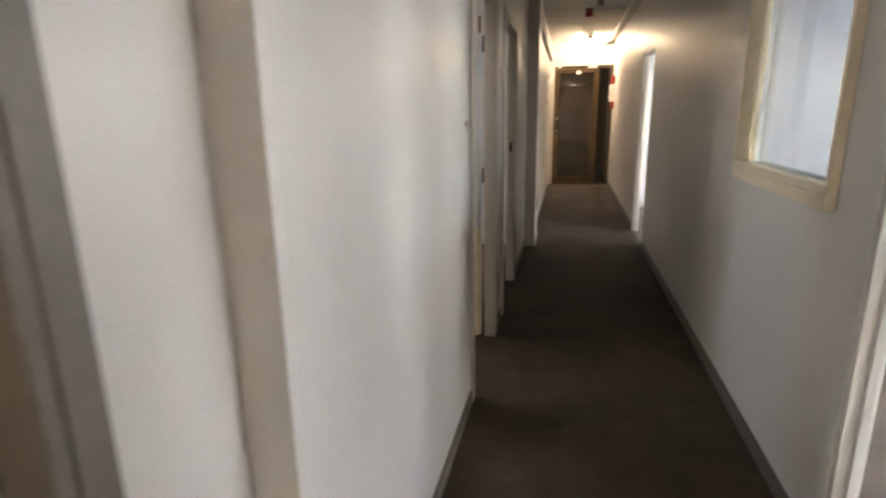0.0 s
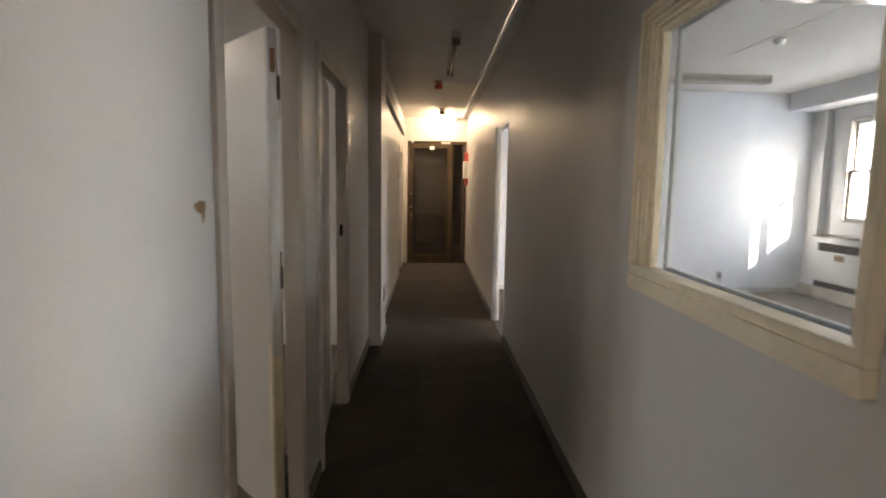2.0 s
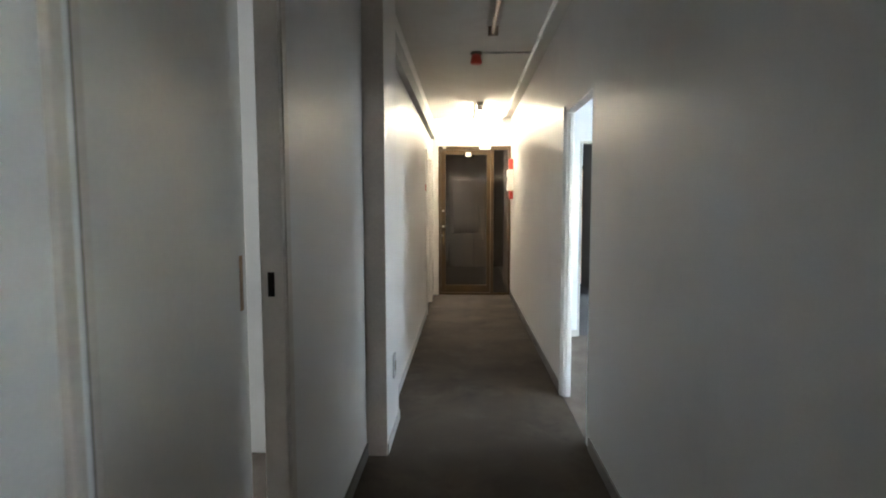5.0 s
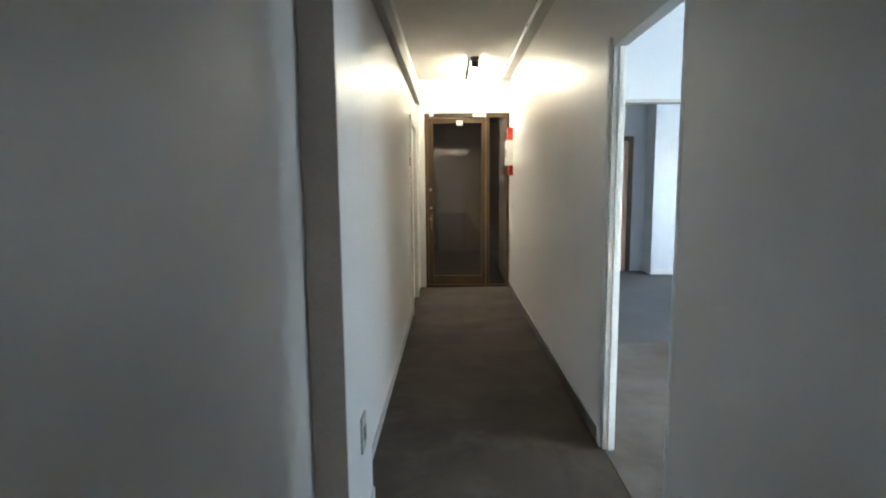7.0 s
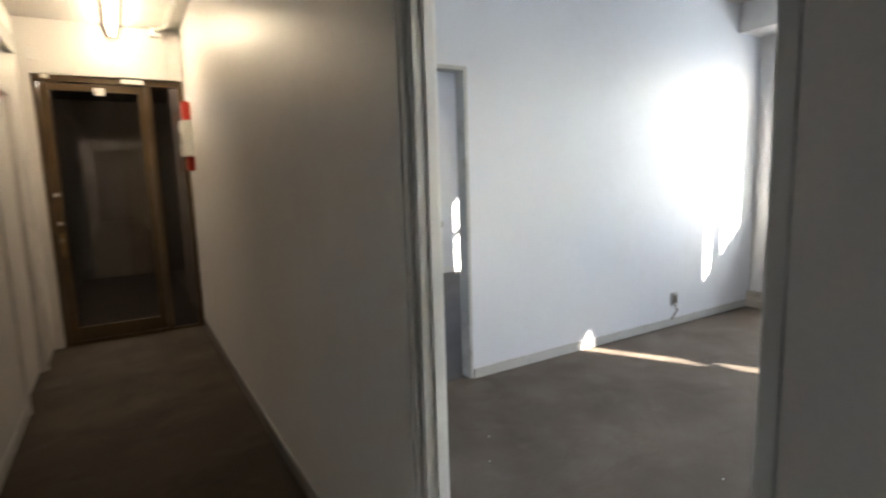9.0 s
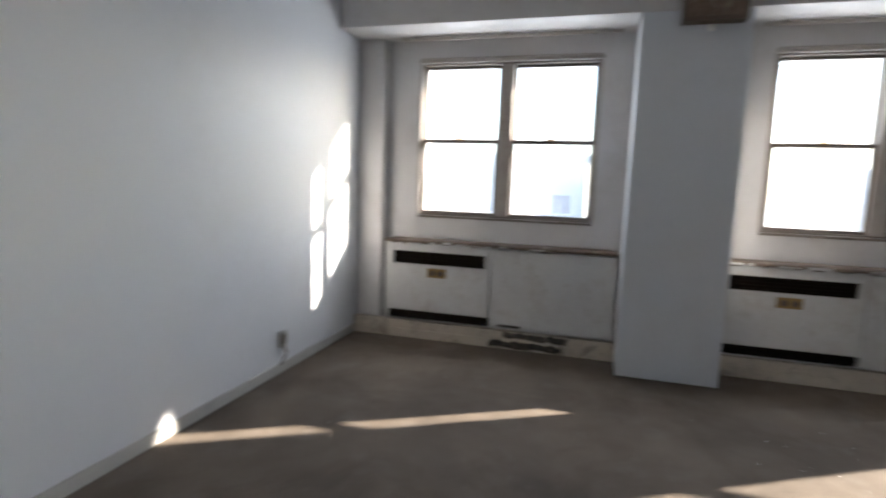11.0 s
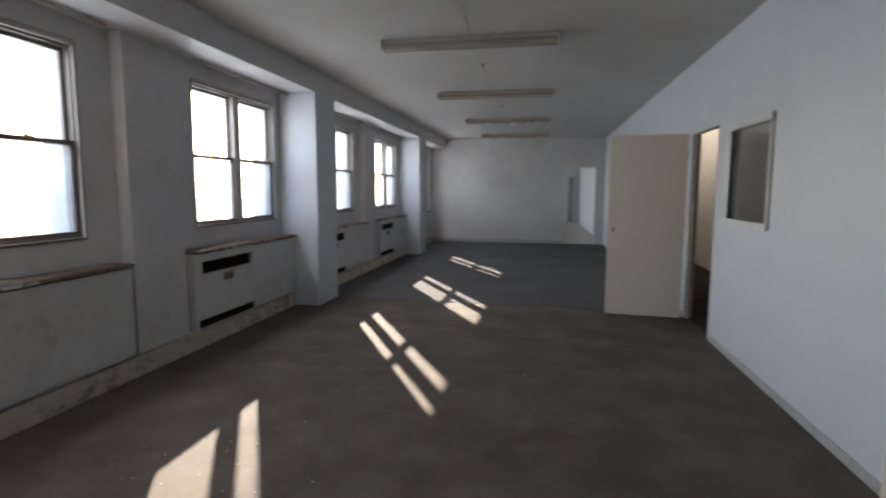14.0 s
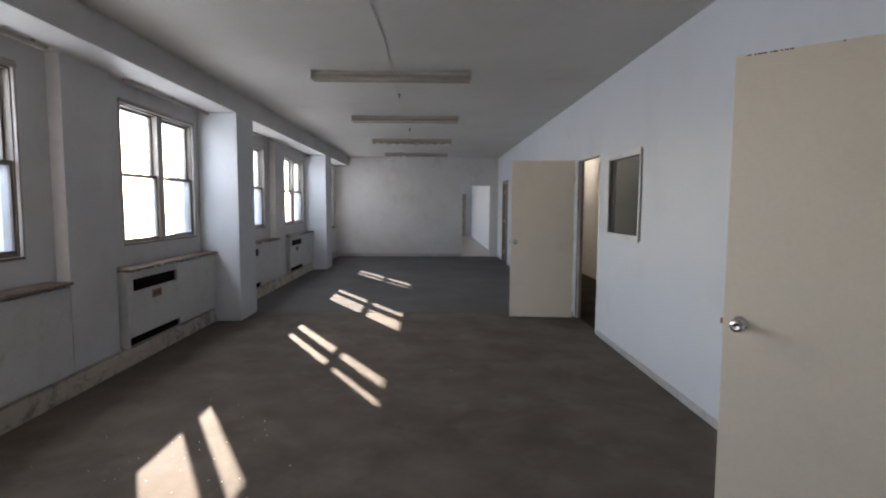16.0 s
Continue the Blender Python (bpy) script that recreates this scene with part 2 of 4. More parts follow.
TUBEL = glow("lit_lobby_cover", (1.0, 0.90, 0.78), 6.0)


# ---- building blocks ----
def slab(bm, x0, x1, y0, y1, z0, z1, bevel=0.0):
    b = bmesh.new()
    bmesh.ops.create_cube(b, size=1)
    for v in b.verts:
        v.co = Vector((x0 + (v.co.x + 0.5) * (x1 - x0), y0 + (v.co.y + 0.5) * (y1 - y0), z0 + (v.co.z + 0.5) * (z1 - z0)))
    if bevel:
        bmesh.ops.bevel(b, geom=list(b.edges), offset=bevel, segments=2, profile=0.6, affect="EDGES")
    me = bpy.data.meshes.new("piece")
    b.to_mesh(me)
    b.free()
    bm.from_mesh(me)
    bpy.data.meshes.remove(me)
    return bm


def block(*size, bevel=0.0):
    return slab(bmesh.new(), *size, bevel=bevel)


def rod(bm, p, q, r, r2=None, sides=14):
    p, q = Vector(p), Vector(q)
    way = (q - p).normalized()
    turn = way.to_track_quat("Z", "Y").to_matrix()
    rings = []
    for c, rad in ((p, r), (q, r if r2 is None else r2)):
        rings.append([bm.verts.new(c + turn @ Vector((rad * math.cos(a), rad * math.sin(a), 0))) for a in [2 * math.pi * i / sides for i in range(sides)]])
    for i in range(sides):
        f = bm.faces.new((rings[0][i], rings[0][(i + 1) % sides], rings[1][(i + 1) % sides], rings[1][i]))
        f.smooth = True
    bm.faces.new(list(reversed(rings[0])))
    bm.faces.new(rings[1])
    return bm


def turned(profile, axis="Z", sides=20):
    """A body of rotation from (radius, height) pairs."""
    bm = bmesh.new()
    rings = []
    for r, h in profile:
        ring = []
        for i in range(sides):
            a = 2 * math.pi * i / sides
            c, s = r * math.cos(a), r * math.sin(a)
            ring.append(bm.verts.new((c, s, h) if axis == "Z" else (h, c, s) if axis == "X" else (s, h, c)))
        rings.append(ring)
    for a, b in zip(rings, rings[1:]):
        for i in range(sides):
            bm.faces.new((a[i], a[(i + 1) % sides], b[(i + 1) % sides], b[i])).smooth = True
    bm.faces.new(list(reversed(rings[0])))
    bm.faces.new(rings[-1])
    return bm


def mesh_of(name, bm, mat):
    bmesh.ops.recalc_face_normals(bm, faces=bm.faces[:])
    me = bpy.data.meshes.new(name)
    bm.to_mesh(me)
    bm.free()
    me.materials.append(mat)
    return me


def part(name, bm, mat, parent, label=""):
    ob = new(name, mesh_of(name, bm, mat))
    ob.parent = parent
    return tagged(ob, label) if label else ob


def thing(name, m=None, label="", category="", group="", kind=""):
    ob = new(name)
    ob.empty_display_size = 0.1
    if m is not None:
        ob.matrix_basis = m
    return tagged(ob, label, category, group, kind)


def structure(name, bm, mat, label, category):
    return tagged(new(name, mesh_of(name, bm, mat)), label, category, kind="structure")


def wall_mesh(axis, a0, a1, u0, u1, z0, z1, holes=()):
    """A wall from u0 to u1 along x or y, a0 to a1 thick, with rectangular holes (ua, ub, za, zb) right through it."""
    us = sorted({u0, u1, *[h[0] for h in holes], *[h[1] for h in holes]})
    zs = sorted({z0, z1, *[h[2] for h in holes], *[h[3] for h in holes]})
    us, zs = [u for u in us if u0 <= u <= u1], [z for z in zs if z0 <= z <= z1]

    def full(i, j):
        if not (0 <= i < len(us) - 1 and 0 <= j < len(zs) - 1):
            return False
        cu, cz = (us[i] + us[i + 1]) / 2, (zs[j] + zs[j + 1]) / 2
        return not any(h[0] < cu < h[1] and h[2] < cz < h[3] for h in holes)

    bm = bmesh.new()
    seen = {}

    def vert(a, u, z):
        k = (a, u, z)
        if k not in seen:
            seen[k] = bm.verts.new((a, u, z) if axis == "y" else (u, a, z))
        return seen[k]

    for i in range(len(us) - 1):
        for j in range(len(zs) - 1):
            if not full(i, j):
                continue
            ua, ub, za, zb = us[i], us[i + 1], zs[j], zs[j + 1]
            for a in (a0, a1):
                bm.faces.new([vert(a, ua, za), vert(a, ub, za), vert(a, ub, zb), vert(a, ua, zb)])
            for on, c in ((full(i - 1, j), ((ua, za), (ua, zb))), (full(i + 1, j), ((ub, za), (ub, zb))),
                          (full(i, j - 1), ((ua, za), (ub, za))), (full(i, j + 1), ((ua, zb), (ub, zb)))):
                if not on:
                    (p, q), (r, s) = c
                    bm.faces.new([vert(a0, p, q), vert(a0, r, s), vert(a1, r, s), vert(a1, p, q)])
    return bm


# ---- plan ----
H = 2.80            # room ceiling
HC = 2.71           # corridor ceiling
XE, XR = 0.85, 0.908  # corridor side and room side of the partition
XW, XW2, XW3, XW0 = -0.391, -0.28, -0.338, -0.48  # corridor's west wall: middle, column, north and south stretches
YN, YS, YE = 8.87, -7.20, 11.47     # north and south partitions of the office, end of the corridor
XF, XO = 5.62, 5.905                 # inner and outer face of the facade
WINDOWS = [10.275, 7.592, 4.905, 2.215, -0.43, -3.11, -5.80, -8.46, -11.15, -13.84, -16.52]
PILASTERS = [(11.2, 11.9), (5.92, 6.61), (0.75, 1.34), (-4.66, -4.02), (-10.0, -9.36), (-15.35, -14.71)]
DA, DB = (1.11, 2.0), (6.29, 7.10)
DC, DD, DF = (2.82, 3.63), (4.02, 4.85), (9.98, 10.86)
DOORH = 2.04

# floors and ceilings
structure("floor", block(-5.9, 6.0, -17.7, 13.0, -0.25, -0.012), CONC, "bare concrete floor slab under the carpets", "floor")
structure("carpet_office", block(XR - 0.05, XF, 0.82, YN + 0.05, -0.010, 0.0), CARPET, "worn brown-grey carpet covering the office floor", "carpet")
structure("carpet_south", block(XR - 0.05, XF, YS - 0.04, 0.816, -0.010, 0.001), CARPET2, "dark blue-grey carpet at the far end of the office", "carpet")
structure("carpet_north", block(XR - 0.05, XF, YN + 0.054, 12.9, -0.010, 0.0), CARPET2, "grey carpet of the room beyond the doorway", "carpet")
structure("floor_south_room", block(XR - 0.05, XF, -17.6, YS - 0.042, -0.010, 0.0), VINYL, "pale worn vinyl floor of the far room", "floor")
structure("carpet_corridor", block(-0.55, XR - 0.054, -7.2, YE + 0.04, -0.010, 0.0), CARPET3, "dark brown corridor carpet", "carpet")
structure("carpet_west", block(-5.29, -0.554, -1.0, 12.9, -0.010, 0.0), CARPET, "brown-grey carpet of the side office", "carpet")
structure("ceiling", block(XR, 6.0, -17.7, 13.0, H, H + 0.25), CEIL, "off-white painted office ceiling", "ceiling")
structure("ceiling_corridor", block(-0.62, XR - 0.002, -7.4, YE + 0.1, HC, H + 0.25), CEIL, "off-white painted corridor ceiling", "ceiling")
structure("ceiling_west", block(-5.58, -0.622, -1.1, 13.0, H, H + 0.25), CEIL, "off-white painted ceiling of the side office", "ceiling")

RETURN = material("brown_return_board", (0.53, 0.465, 0.415), 0.5, spread=0.08, coarse=3, fine=70, bump=0.12, stain=(0.30, 0.24, 0.20), stain_amount=0.4, stain_scale=3)
structure("trim_return", block(XW + 0.002, XW2 + 0.003, 6.118, 6.1305, 0.001, HC - 0.002, bevel=0.002), RETURN, "brownish timber board closing the step in the corridor wall", "trim")

# partition between corridor and office, with two doorways, a borrowed light and a dark doorway far down
WIN_A = (2.284, 3.206, 1.128, 1.961)
partition = structure("wall_partition", wall_mesh("y", XE, XR, -17.6, 12.9, 0, H, [(*DA, -0.001, DOORH), WIN_A, (*DB, -0.001, DOORH), (-6.1, -5.25, -0.001, DOORH)]), PAINT, "pale grey-blue painted partition wall", "wall")
partition.data.materials.append(CORR)
for face in partition.data.polygons:
    if all(abs(partition.data.vertices[i].co.x - XE) < 0.001 for i in face.vertices):
        face.material_index = 1
structure("wall_north", wall_mesh("x", YN, YN + 0.1, XR + 0.002, XF, 0, H, [(1.33, 2.20, -0.001, DOORH)]), PAINT, "pale blue-grey painted partition with an open doorway", "wall")
structure("wall_south", wall_mesh("x", YS - 0.1, YS, XR + 0.002, XF, 0, H, [(1.13, 1.95, -0.001, DOORH)]), FACADE, "pale grey painted end wall with a doorway", "wall")
structure("wall_north_room", wall_mesh("x", 12.37, 12.85, 3.07, XF, 0, H), PAINT, "pale painted back wall of the next room", "wall")
structure("wall_north_recess", wall_mesh("x", 12.72, 12.85, XR + 0.002, 3.068, 0, H), PAINT, "pale painted wall of the recess with a door", "wall")
structure("wall_column_west", block(-1.15, XW2, 6.132, 6.65, 0, H, bevel=0.004), CORR, "off-white painted column standing into the corridor", "column")
structure("wall_south_room", wall_mesh("x", -17.6, -17.45, XR + 0.002, XF, 0, H), PAINT, "pale painted back wall of the far room", "wall")
structure("wall_west_middle", wall_mesh("y", XW - 0.055, XW, 1.152, 6.13, 0, H, [(*DC, -0.001, DOORH), (*DD, -0.001, DOORH)]), CORR, "off-white painted corridor wall with doorways", "wall")
structure("wall_west_north", wall_mesh("y", XW3 - 0.2, XW3, 6.652, YE + 0.1, 0, H, [(*DF, -0.001, DOORH)]), CORR, "off-white painted corridor wall towards the entrance", "wall")
structure("wall_west_south", wall_mesh("y", XW0 - 0.12, XW0, -7.3, 1.11, 0, H, [(-0.05, 0.80, -0.001, DOORH)]), CORR, "off-white painted corridor wall near a doorway", "wall")
structure("wall_step", block(XW0 - 0.115, XW, 1.1105, 1.1515, 0, H), CORR, "off-white painted step in the corridor wall", "wall")
structure("wall_corridor_south", wall_mesh("x", -7.4, -7.302, -0.62, XE - 0.002, 0, H), CORR, "painted wall at the far end of the corridor", "wall")
structure("wall_corridor_end", wall_mesh("x", YE, YE + 0.12, XW3 + 0.002, XE - 0.002, 0, H, [(XW2 + 0.02, XE - 0.003, -0.001, 2.285)]), CORR, "off-white wall over the entrance door", "wall")
structure("wall_west_room_north", wall_mesh("x", 12.9, 13.0, -5.29, -0.55, 0, H), PAINT, "pale painted end wall of the side office", "wall")
structure("wall_west_room_south", wall_mesh("x", -1.1, -1.0, -5.29, -0.622, 0, H), PAINT, "pale painted end wall of the side office", "wall")
structure("wall_closet", wall_mesh("y", -1.7, -1.6, -1.0, 1.6, 0, H), PAINT, "painted closet wall behind a door", "wall")

# facade: outer wall with windows, pilasters, shallow piers and the beam over the bays
HOLES = [(c - 0.730, c + 0.730, 1.075, 2.365) for c in WINDOWS]
structure("wall_facade", wall_mesh("y", XF, XO, -17.7, 13.0, -0.25, H + 0.25, HOLES), FACADE, "pale painted outer wall with a row of paired windows", "wall")
XP = 5.145
for a, b in PILASTERS:
    structure("wall_pilaster", block(XP, XF - 0.002, a, b, 0, 2.5505, bevel=0.006), PAINT, "pale blue-grey painted pilaster between windows", "pilaster")
for c, d in zip(WINDOWS[0:10:2], WINDOWS[1:10:2]):
    y = (c + d) / 2
    if abs(y - YN) < 0.5 or abs(y - YS) < 0.5:
        for a, b in ((y - 0.30, min(YN if y > 0 else YS - 0.1, y + 0.3) - 0.002), (max(YN + 0.1 if y > 0 else YS, y - 0.3) + 0.002, y + 0.30)):
            structure("wall_pier", block(5.515, XF - 0.002, a, b, 0, 2.5505, bevel=0.004), FACADE, "shallow painted pier between two windows", "pier")
    else:
        structure("wall_pier", block(5.515, XF - 0.002, y - 0.30, y + 0.30, 0, 2.5505, bevel=0.004), FACADE, "shallow painted pier between two windows", "pier")
for a, b in ((-17.44, YS - 0.102), (YS + 0.002, YN - 0.002), (YN + 0.102, 12.36)):
    structure("wall_beam", block(XP, XF - 0.002, a, b, 2.551, H - 0.001, bevel=0.005), FACADE, "pale painted beam over the window bays", "beam")
for a, b in ((-17.44, YS - 0.102), (YS + 0.002, YN - 0.002), (YN + 0.102, 12.36)):
    cuts = [(p, q) for p, q in sorted(PILASTERS) if a < p < b]
    run = a
    for p, q in cuts + [(b, None)]:
        if p - run > 0.05:
            bm = block(5.462, 5.512, run + 0.002, p - 0.002, 0.0, 0.150, bevel=0.006)
            slab(bm, 5.452, 5.4618, run + 0.003, p - 0.003, 0.0, 0.075, bevel=0.003)
            structure("plinth_trim", bm, PLINTH, "scuffed cream plinth under the convector cabinets", "plinth")
        run = q


# ---- windows ----
def window(name, label):
    """A pair of double-hung sashes in one frame; local x points outwards, origin at the middle of the sill line on the inner face."""
    w = thing(name, None, label, "window", kind="structure")
    bm = bmesh.new()
    for a, b in ((-0.7285, -0.7185), (0.7185, 0.7285)):
        slab(bm, 0.012, 0.115, a, b, 1.0765, 2.3635, bevel=0.003)
    slab(bm, 0.014, 0.113, -0.718, 0.718, 2.3487, 2.3635, bevel=0.003)
    slab(bm, 0.014, 0.113, -0.718, 0.718, 1.0765, 1.0893, bevel=0.003)
    part("window_frame", bm, SASH, w, "grimy painted window frame")
    bm = bmesh.new()
    for a, b in ((-0.752, -0.7295), (0.7295, 0.752)):
        slab(bm, -0.010, -0.0005, a, b, 1.0765, 2.362, bevel=0.003)
    slab(bm, -0.014, -0.0005, -0.760, 0.760, 2.3655, 2.395, bevel=0.004)
    slab(bm, -0.020, -0.0005, -0.745, 0.745, 2.3955, 2.404, bevel=0.002)
    part("architrave", bm, POST, w, "narrow painted architrave with brown wear")
    bm = block(0.006, 0.088, -0.056, 0.056, 1.0895, 2.3485, bevel=0.006)
    slab(bm, 0.001, 0.0058, -0.028, 0.028, 1.0895, 2.3485, bevel=0.002)
    part("mullion", bm, POST, w, "broad painted middle post")
    part("window_sill", block(-0.016, -0.001, -0.742, 0.742, 1.056, 1.0745, bevel=0.004), SASH, w, "stained narrow sill")
    for side in (-1, 1):
        y0, y1 = (0.058, 0.717) if side > 0 else (-0.717, -0.058)
        for low in (False, True):
            z0, z1, x = (1.091, 1.735, 0.024) if low else (1.705, 2.347, 0.066)
            s = bmesh.new()
            slab(s, x, x + 0.036, y0, y0 + 0.021, z0, z1, bevel=0.003)
            slab(s, x, x + 0.036, y1 - 0.021, y1, z0, z1, bevel=0.003)
            slab(s, x, x + 0.036, y0 + 0.0215, y1 - 0.0215, z0, z0 + (0.027 if low else 0.030), bevel=0.003)
            slab(s, x, x + 0.036, y0 + 0.0215, y1 - 0.0215, z1 - (0.030 if low else 0.023), z1, bevel=0.003)
            sash = part("lower_sash" if low else "upper_sash", s, SASH, w)
            pane = part("pane", block(x + 0.016, x + 0.020, y0 + 0.020, y1 - 0.020, z0 + 0.024, z1 - 0.021), PANE2 if low else PANE, sash, "hazed lower pane" if low else "")
            pane.visible_shadow = False
        latch = bmesh.new()
        m = (y0 + y1) / 2
        slab(latch, 0.008, 0.024, m - 0.035, m + 0.035, 1.722, 1.740, bevel=0.003)
        rod(latch, (0.010, m, 1.738), (0.004, m + 0.05, 1.752), 0.006, sides=8)
        part("sash_latch", latch, BRASS, w, "small metal sash latch")
    return w


first = window("window_1", "paired double-hung window with bright hazy panes and grimy frame")
first.matrix_basis = pose(XF, WINDOWS[0], 0)
for i, c in enumerate(WINDOWS[1:]):
    copy_thing(first, pose(XF, c, 0)).name = "window_%d" % (i + 2)


def curtain_track(m):
    """A thin track under the beam, along local y, on two brackets."""
    c = thing("curtain_track", m, "thin grimy curtain track under the beam over a window", "curtain track", "curtain tracks over the windows")
    bm = block(-0.014, 0.014, -0.88, 0.88, -0.026, -0.010, bevel=0.003)
    slab(bm, -0.006, 0.006, -0.88, 0.88, -0.032, -0.0262)
    part("track", bm, POST, c)
    for y in (-0.75, 0.0, 0.75):
        part("bracket", block(-0.010, 0.010, y - 0.012, y + 0.012, -0.0098, -0.0005), SASH, c)


for c in WINDOWS[1:7]:
    curtain_track(pose(5.485, c, 2.551))

# ---- convector cabinets under the windows ----
def convector(length, label, tilt=0.0):
    """Cabinet with a grilled unit on its left half and a plain panel on the right, seen from the room. Local y runs along the wall from 0
    towards minus length, local x into the facade, front at 0."""
    c = thing("convector_cabinet", None, label, "convector", "convector cabinets under the windows")
    u = 0.93
    shell = bmesh.new()
    slab(shell, 0.012, 0.155, -0.022, 0.0, 0.152, 0.842, bevel=0.003)
    slab(shell, 0.056, 0.155, -length, -0.023, 0.152, 0.170)
    slab(shell, 0.060, 0.155, -length, -0.023, 0.171, 0.842)
    part("body", shell, METALW, c)
    front = bmesh.new()
    slab(front, 0.0, 0.022, -u + 0.004, -0.023, 0.250, 0.655, bevel=0.004)
    slab(front, 0.0, 0.022, -u + 0.004, -0.023, 0.772, 0.840, bevel=0.004)
    slab(front, 0.0, 0.022, -0.068, -0.023, 0.6555, 0.7715, bevel=0.002)
    slab(front, 0.0, 0.022, -u + 0.004, -u + 0.052, 0.6555, 0.7715, bevel=0.002)
    f = part("front_panel", front, METALW, c, "white steel front panel")
    if tilt:
        f.matrix_basis = pose(-0.012, 0, 0.005, 0, 0, 0) @ pose(0, -u / 2, 0.5, tilt, 0, 0) @ pose(0, u / 2, -0.5)
    top = part("upper_grille", block(0.024, 0.058, -u + 0.053, -0.069, 0.658, 0.770), BLACK, c, "black air outlet")
    for k in range(4):
        part("slat", block(0.010, 0.0235, -u + 0.054, -0.070, 0.672 + 0.026 * k, 0.677 + 0.026 * k), BLACK, top)
    low = part("lower_grille", block(0.024, 0.058, -u + 0.010, -0.030, 0.173, 0.246), BLACK, c, "black air inlet")
    for k in range(3):
        part("slat", block(0.008, 0.0235, -u + 0.012, -0.032, 0.184 + 0.022 * k, 0.189 + 0.022 * k), BLACK, low)
    b = block(-0.007, 0.0, -u * 0.5 - 0.084, -u * 0.5 + 0.084, 0.552, 0.632, bevel=0.003)
    badge = part("badge", b, BRASS, c, "small brassy maker's plate with dark dials")
    for k in (-0.036, 0.036):
        part("dial", rod(bmesh.new(), (-0.018, -u * 0.5 + k, 0.592), (-0.007, -u * 0.5 + k, 0.592), 0.024), BROWNP, badge)
    rim = bmesh.new()
    for z in (0.652, 0.7705):
        slab(rim, -0.006, -0.0005, -u + 0.040, -0.056, z, z + 0.007, bevel=0.001)
    for y in (-u + 0.040, -0.063):
        slab(rim, -0.006, -0.0005, y, y + 0.007, 0.6595, 0.770, bevel=0.001)
    part("grille_rim", rim, METALW, c, "pressed rim round the air outlet")
    part("side_panel", block(0.004, 0.055, -length + 0.004, -u - 0.003, 0.182, 0.830, bevel=0.004), METALW, c, "plain white steel panel")
    cap = bmesh.new()
    slab(cap, -0.020, 0.155, -length - 0.001, 0.012, 0.844, 0.868, bevel=0.004)
    slab(cap, 0.006, 0.150, -length * 0.97, -0.02, 0.8685, 0.874, bevel=0.002)
    part("top_shelf", cap, SHELF, c, "worn brown-stained top shelf")
    rng = random.Random(int(length * 1000))
    flakes, y = bmesh.new(), -0.02
    while y > -length + 0.05:
        w = rng.uniform(0.02, 0.16)
        if rng.random() < 0.55:
            slab(flakes, -0.0225, -0.0195, max(y - w, -length + 0.01), y, 0.842 + rng.uniform(0, 0.008), 0.852 + rng.uniform(0, 0.012))
        y -= w + rng.uniform(0.01, 0.08)
    tagged(part("flaking_paint", flakes, TRIM, c), "leftover flakes of white paint along the shelf edge", kind="stuff")
    chips, y = bmesh.new(), -0.05
    while y > -length + 0.08:
        w = rng.uniform(0.015, 0.09)
        slab(chips, -0.0012, 0.003, y - w, y, 0.8405 - rng.uniform(0.002, 0.010), 0.8415)
        y -= w + rng.uniform(0.03, 0.22)
    tagged(part("chipped_edge", chips, BROWNP, c), "dark chips under the shelf edge", kind="stuff")
    return c


FX = 5.442
type_b = convector(1.92, "white steel convector cabinet with black grilles under a window")
type_b.matrix_basis = pose(FX, 8.555, 0)
for i, k in enumerate((3, 5, 7)):
    copy_thing(type_b, pose(FX, WINDOWS[k] + 0.99 + (0.02 if k == 3 else 0), 0))
type_a = convector(1.955, "white steel convector cabinet between a pilaster and a pier")
type_a.matrix_basis = pose(FX, 5.915, 0)
for k in (0, 4, 6, 8):
    copy_thing(type_a, pose(FX, WINDOWS[k] + 0.99, 0))


# ---- doors and frames ----
def door_frame(label, axis, a0, a1, u0, u1, proud0, proud1, mat=TRIM, casing=0.055, stop=False):
    """Jamb lining and casings round an opening in a wall that runs along y (axis 'y') or x."""
    d = thing("door_frame", None, label, "door frame", kind="structure")

    def put(bm, p, q, r, s, z0, z1):
        if axis == "y":
            slab(bm, p, q, r, s, z0, z1, bevel=0.003)
        else:
            slab(bm, r, s, p, q, z0, z1, bevel=0.003)

    lo, hi = a0 - (0.012 if proud0 else 0.002), a1 + (0.012 if proud1 else 0.002)
    for u, v in ((u0 + 0.001, u0 + 0.024), (u1 - 0.024, u1 - 0.001)):
        bm = bmesh.new()
        put(bm, lo, hi, u, v, 0.001, DOORH - 0.001)
        part("jamb", bm, mat, d)
    if stop:
        for u, v in ((u0 + 0.0245, u0 + 0.034), (u1 - 0.034, u1 - 0.0245)):
            bm = bmesh.new()
            put(bm, a0 + 0.022, a0 + 0.050, u, v, 0.001, DOORH - 0.027)
            part("door_stop", bm, mat, d)
    bm = bmesh.new()
    put(bm, lo, hi, u0 + 0.0245, u1 - 0.0245, DOORH - 0.026, DOORH - 0.001)
    part("head", bm, mat, d)
    for on, a in ((proud0, a0), (proud1, a1)):
        if not on:
            continue
        p, q = (a - 0.016, a - 0.001) if a == a0 else (a + 0.001, a + 0.016)
        for u, v in ((u0 - casing, u0), (u1, u1 + casing)):
            bm = bmesh.new()
            put(bm, p, q, u, v, 0.001, DOORH)
            part("casing", bm, mat, d)
        bm = bmesh.new()
        put(bm, p, q, u0 - casing, u1 + casing, DOORH + 0.001, DOORH + casing)
        part("casing", bm, mat, d)
    return d


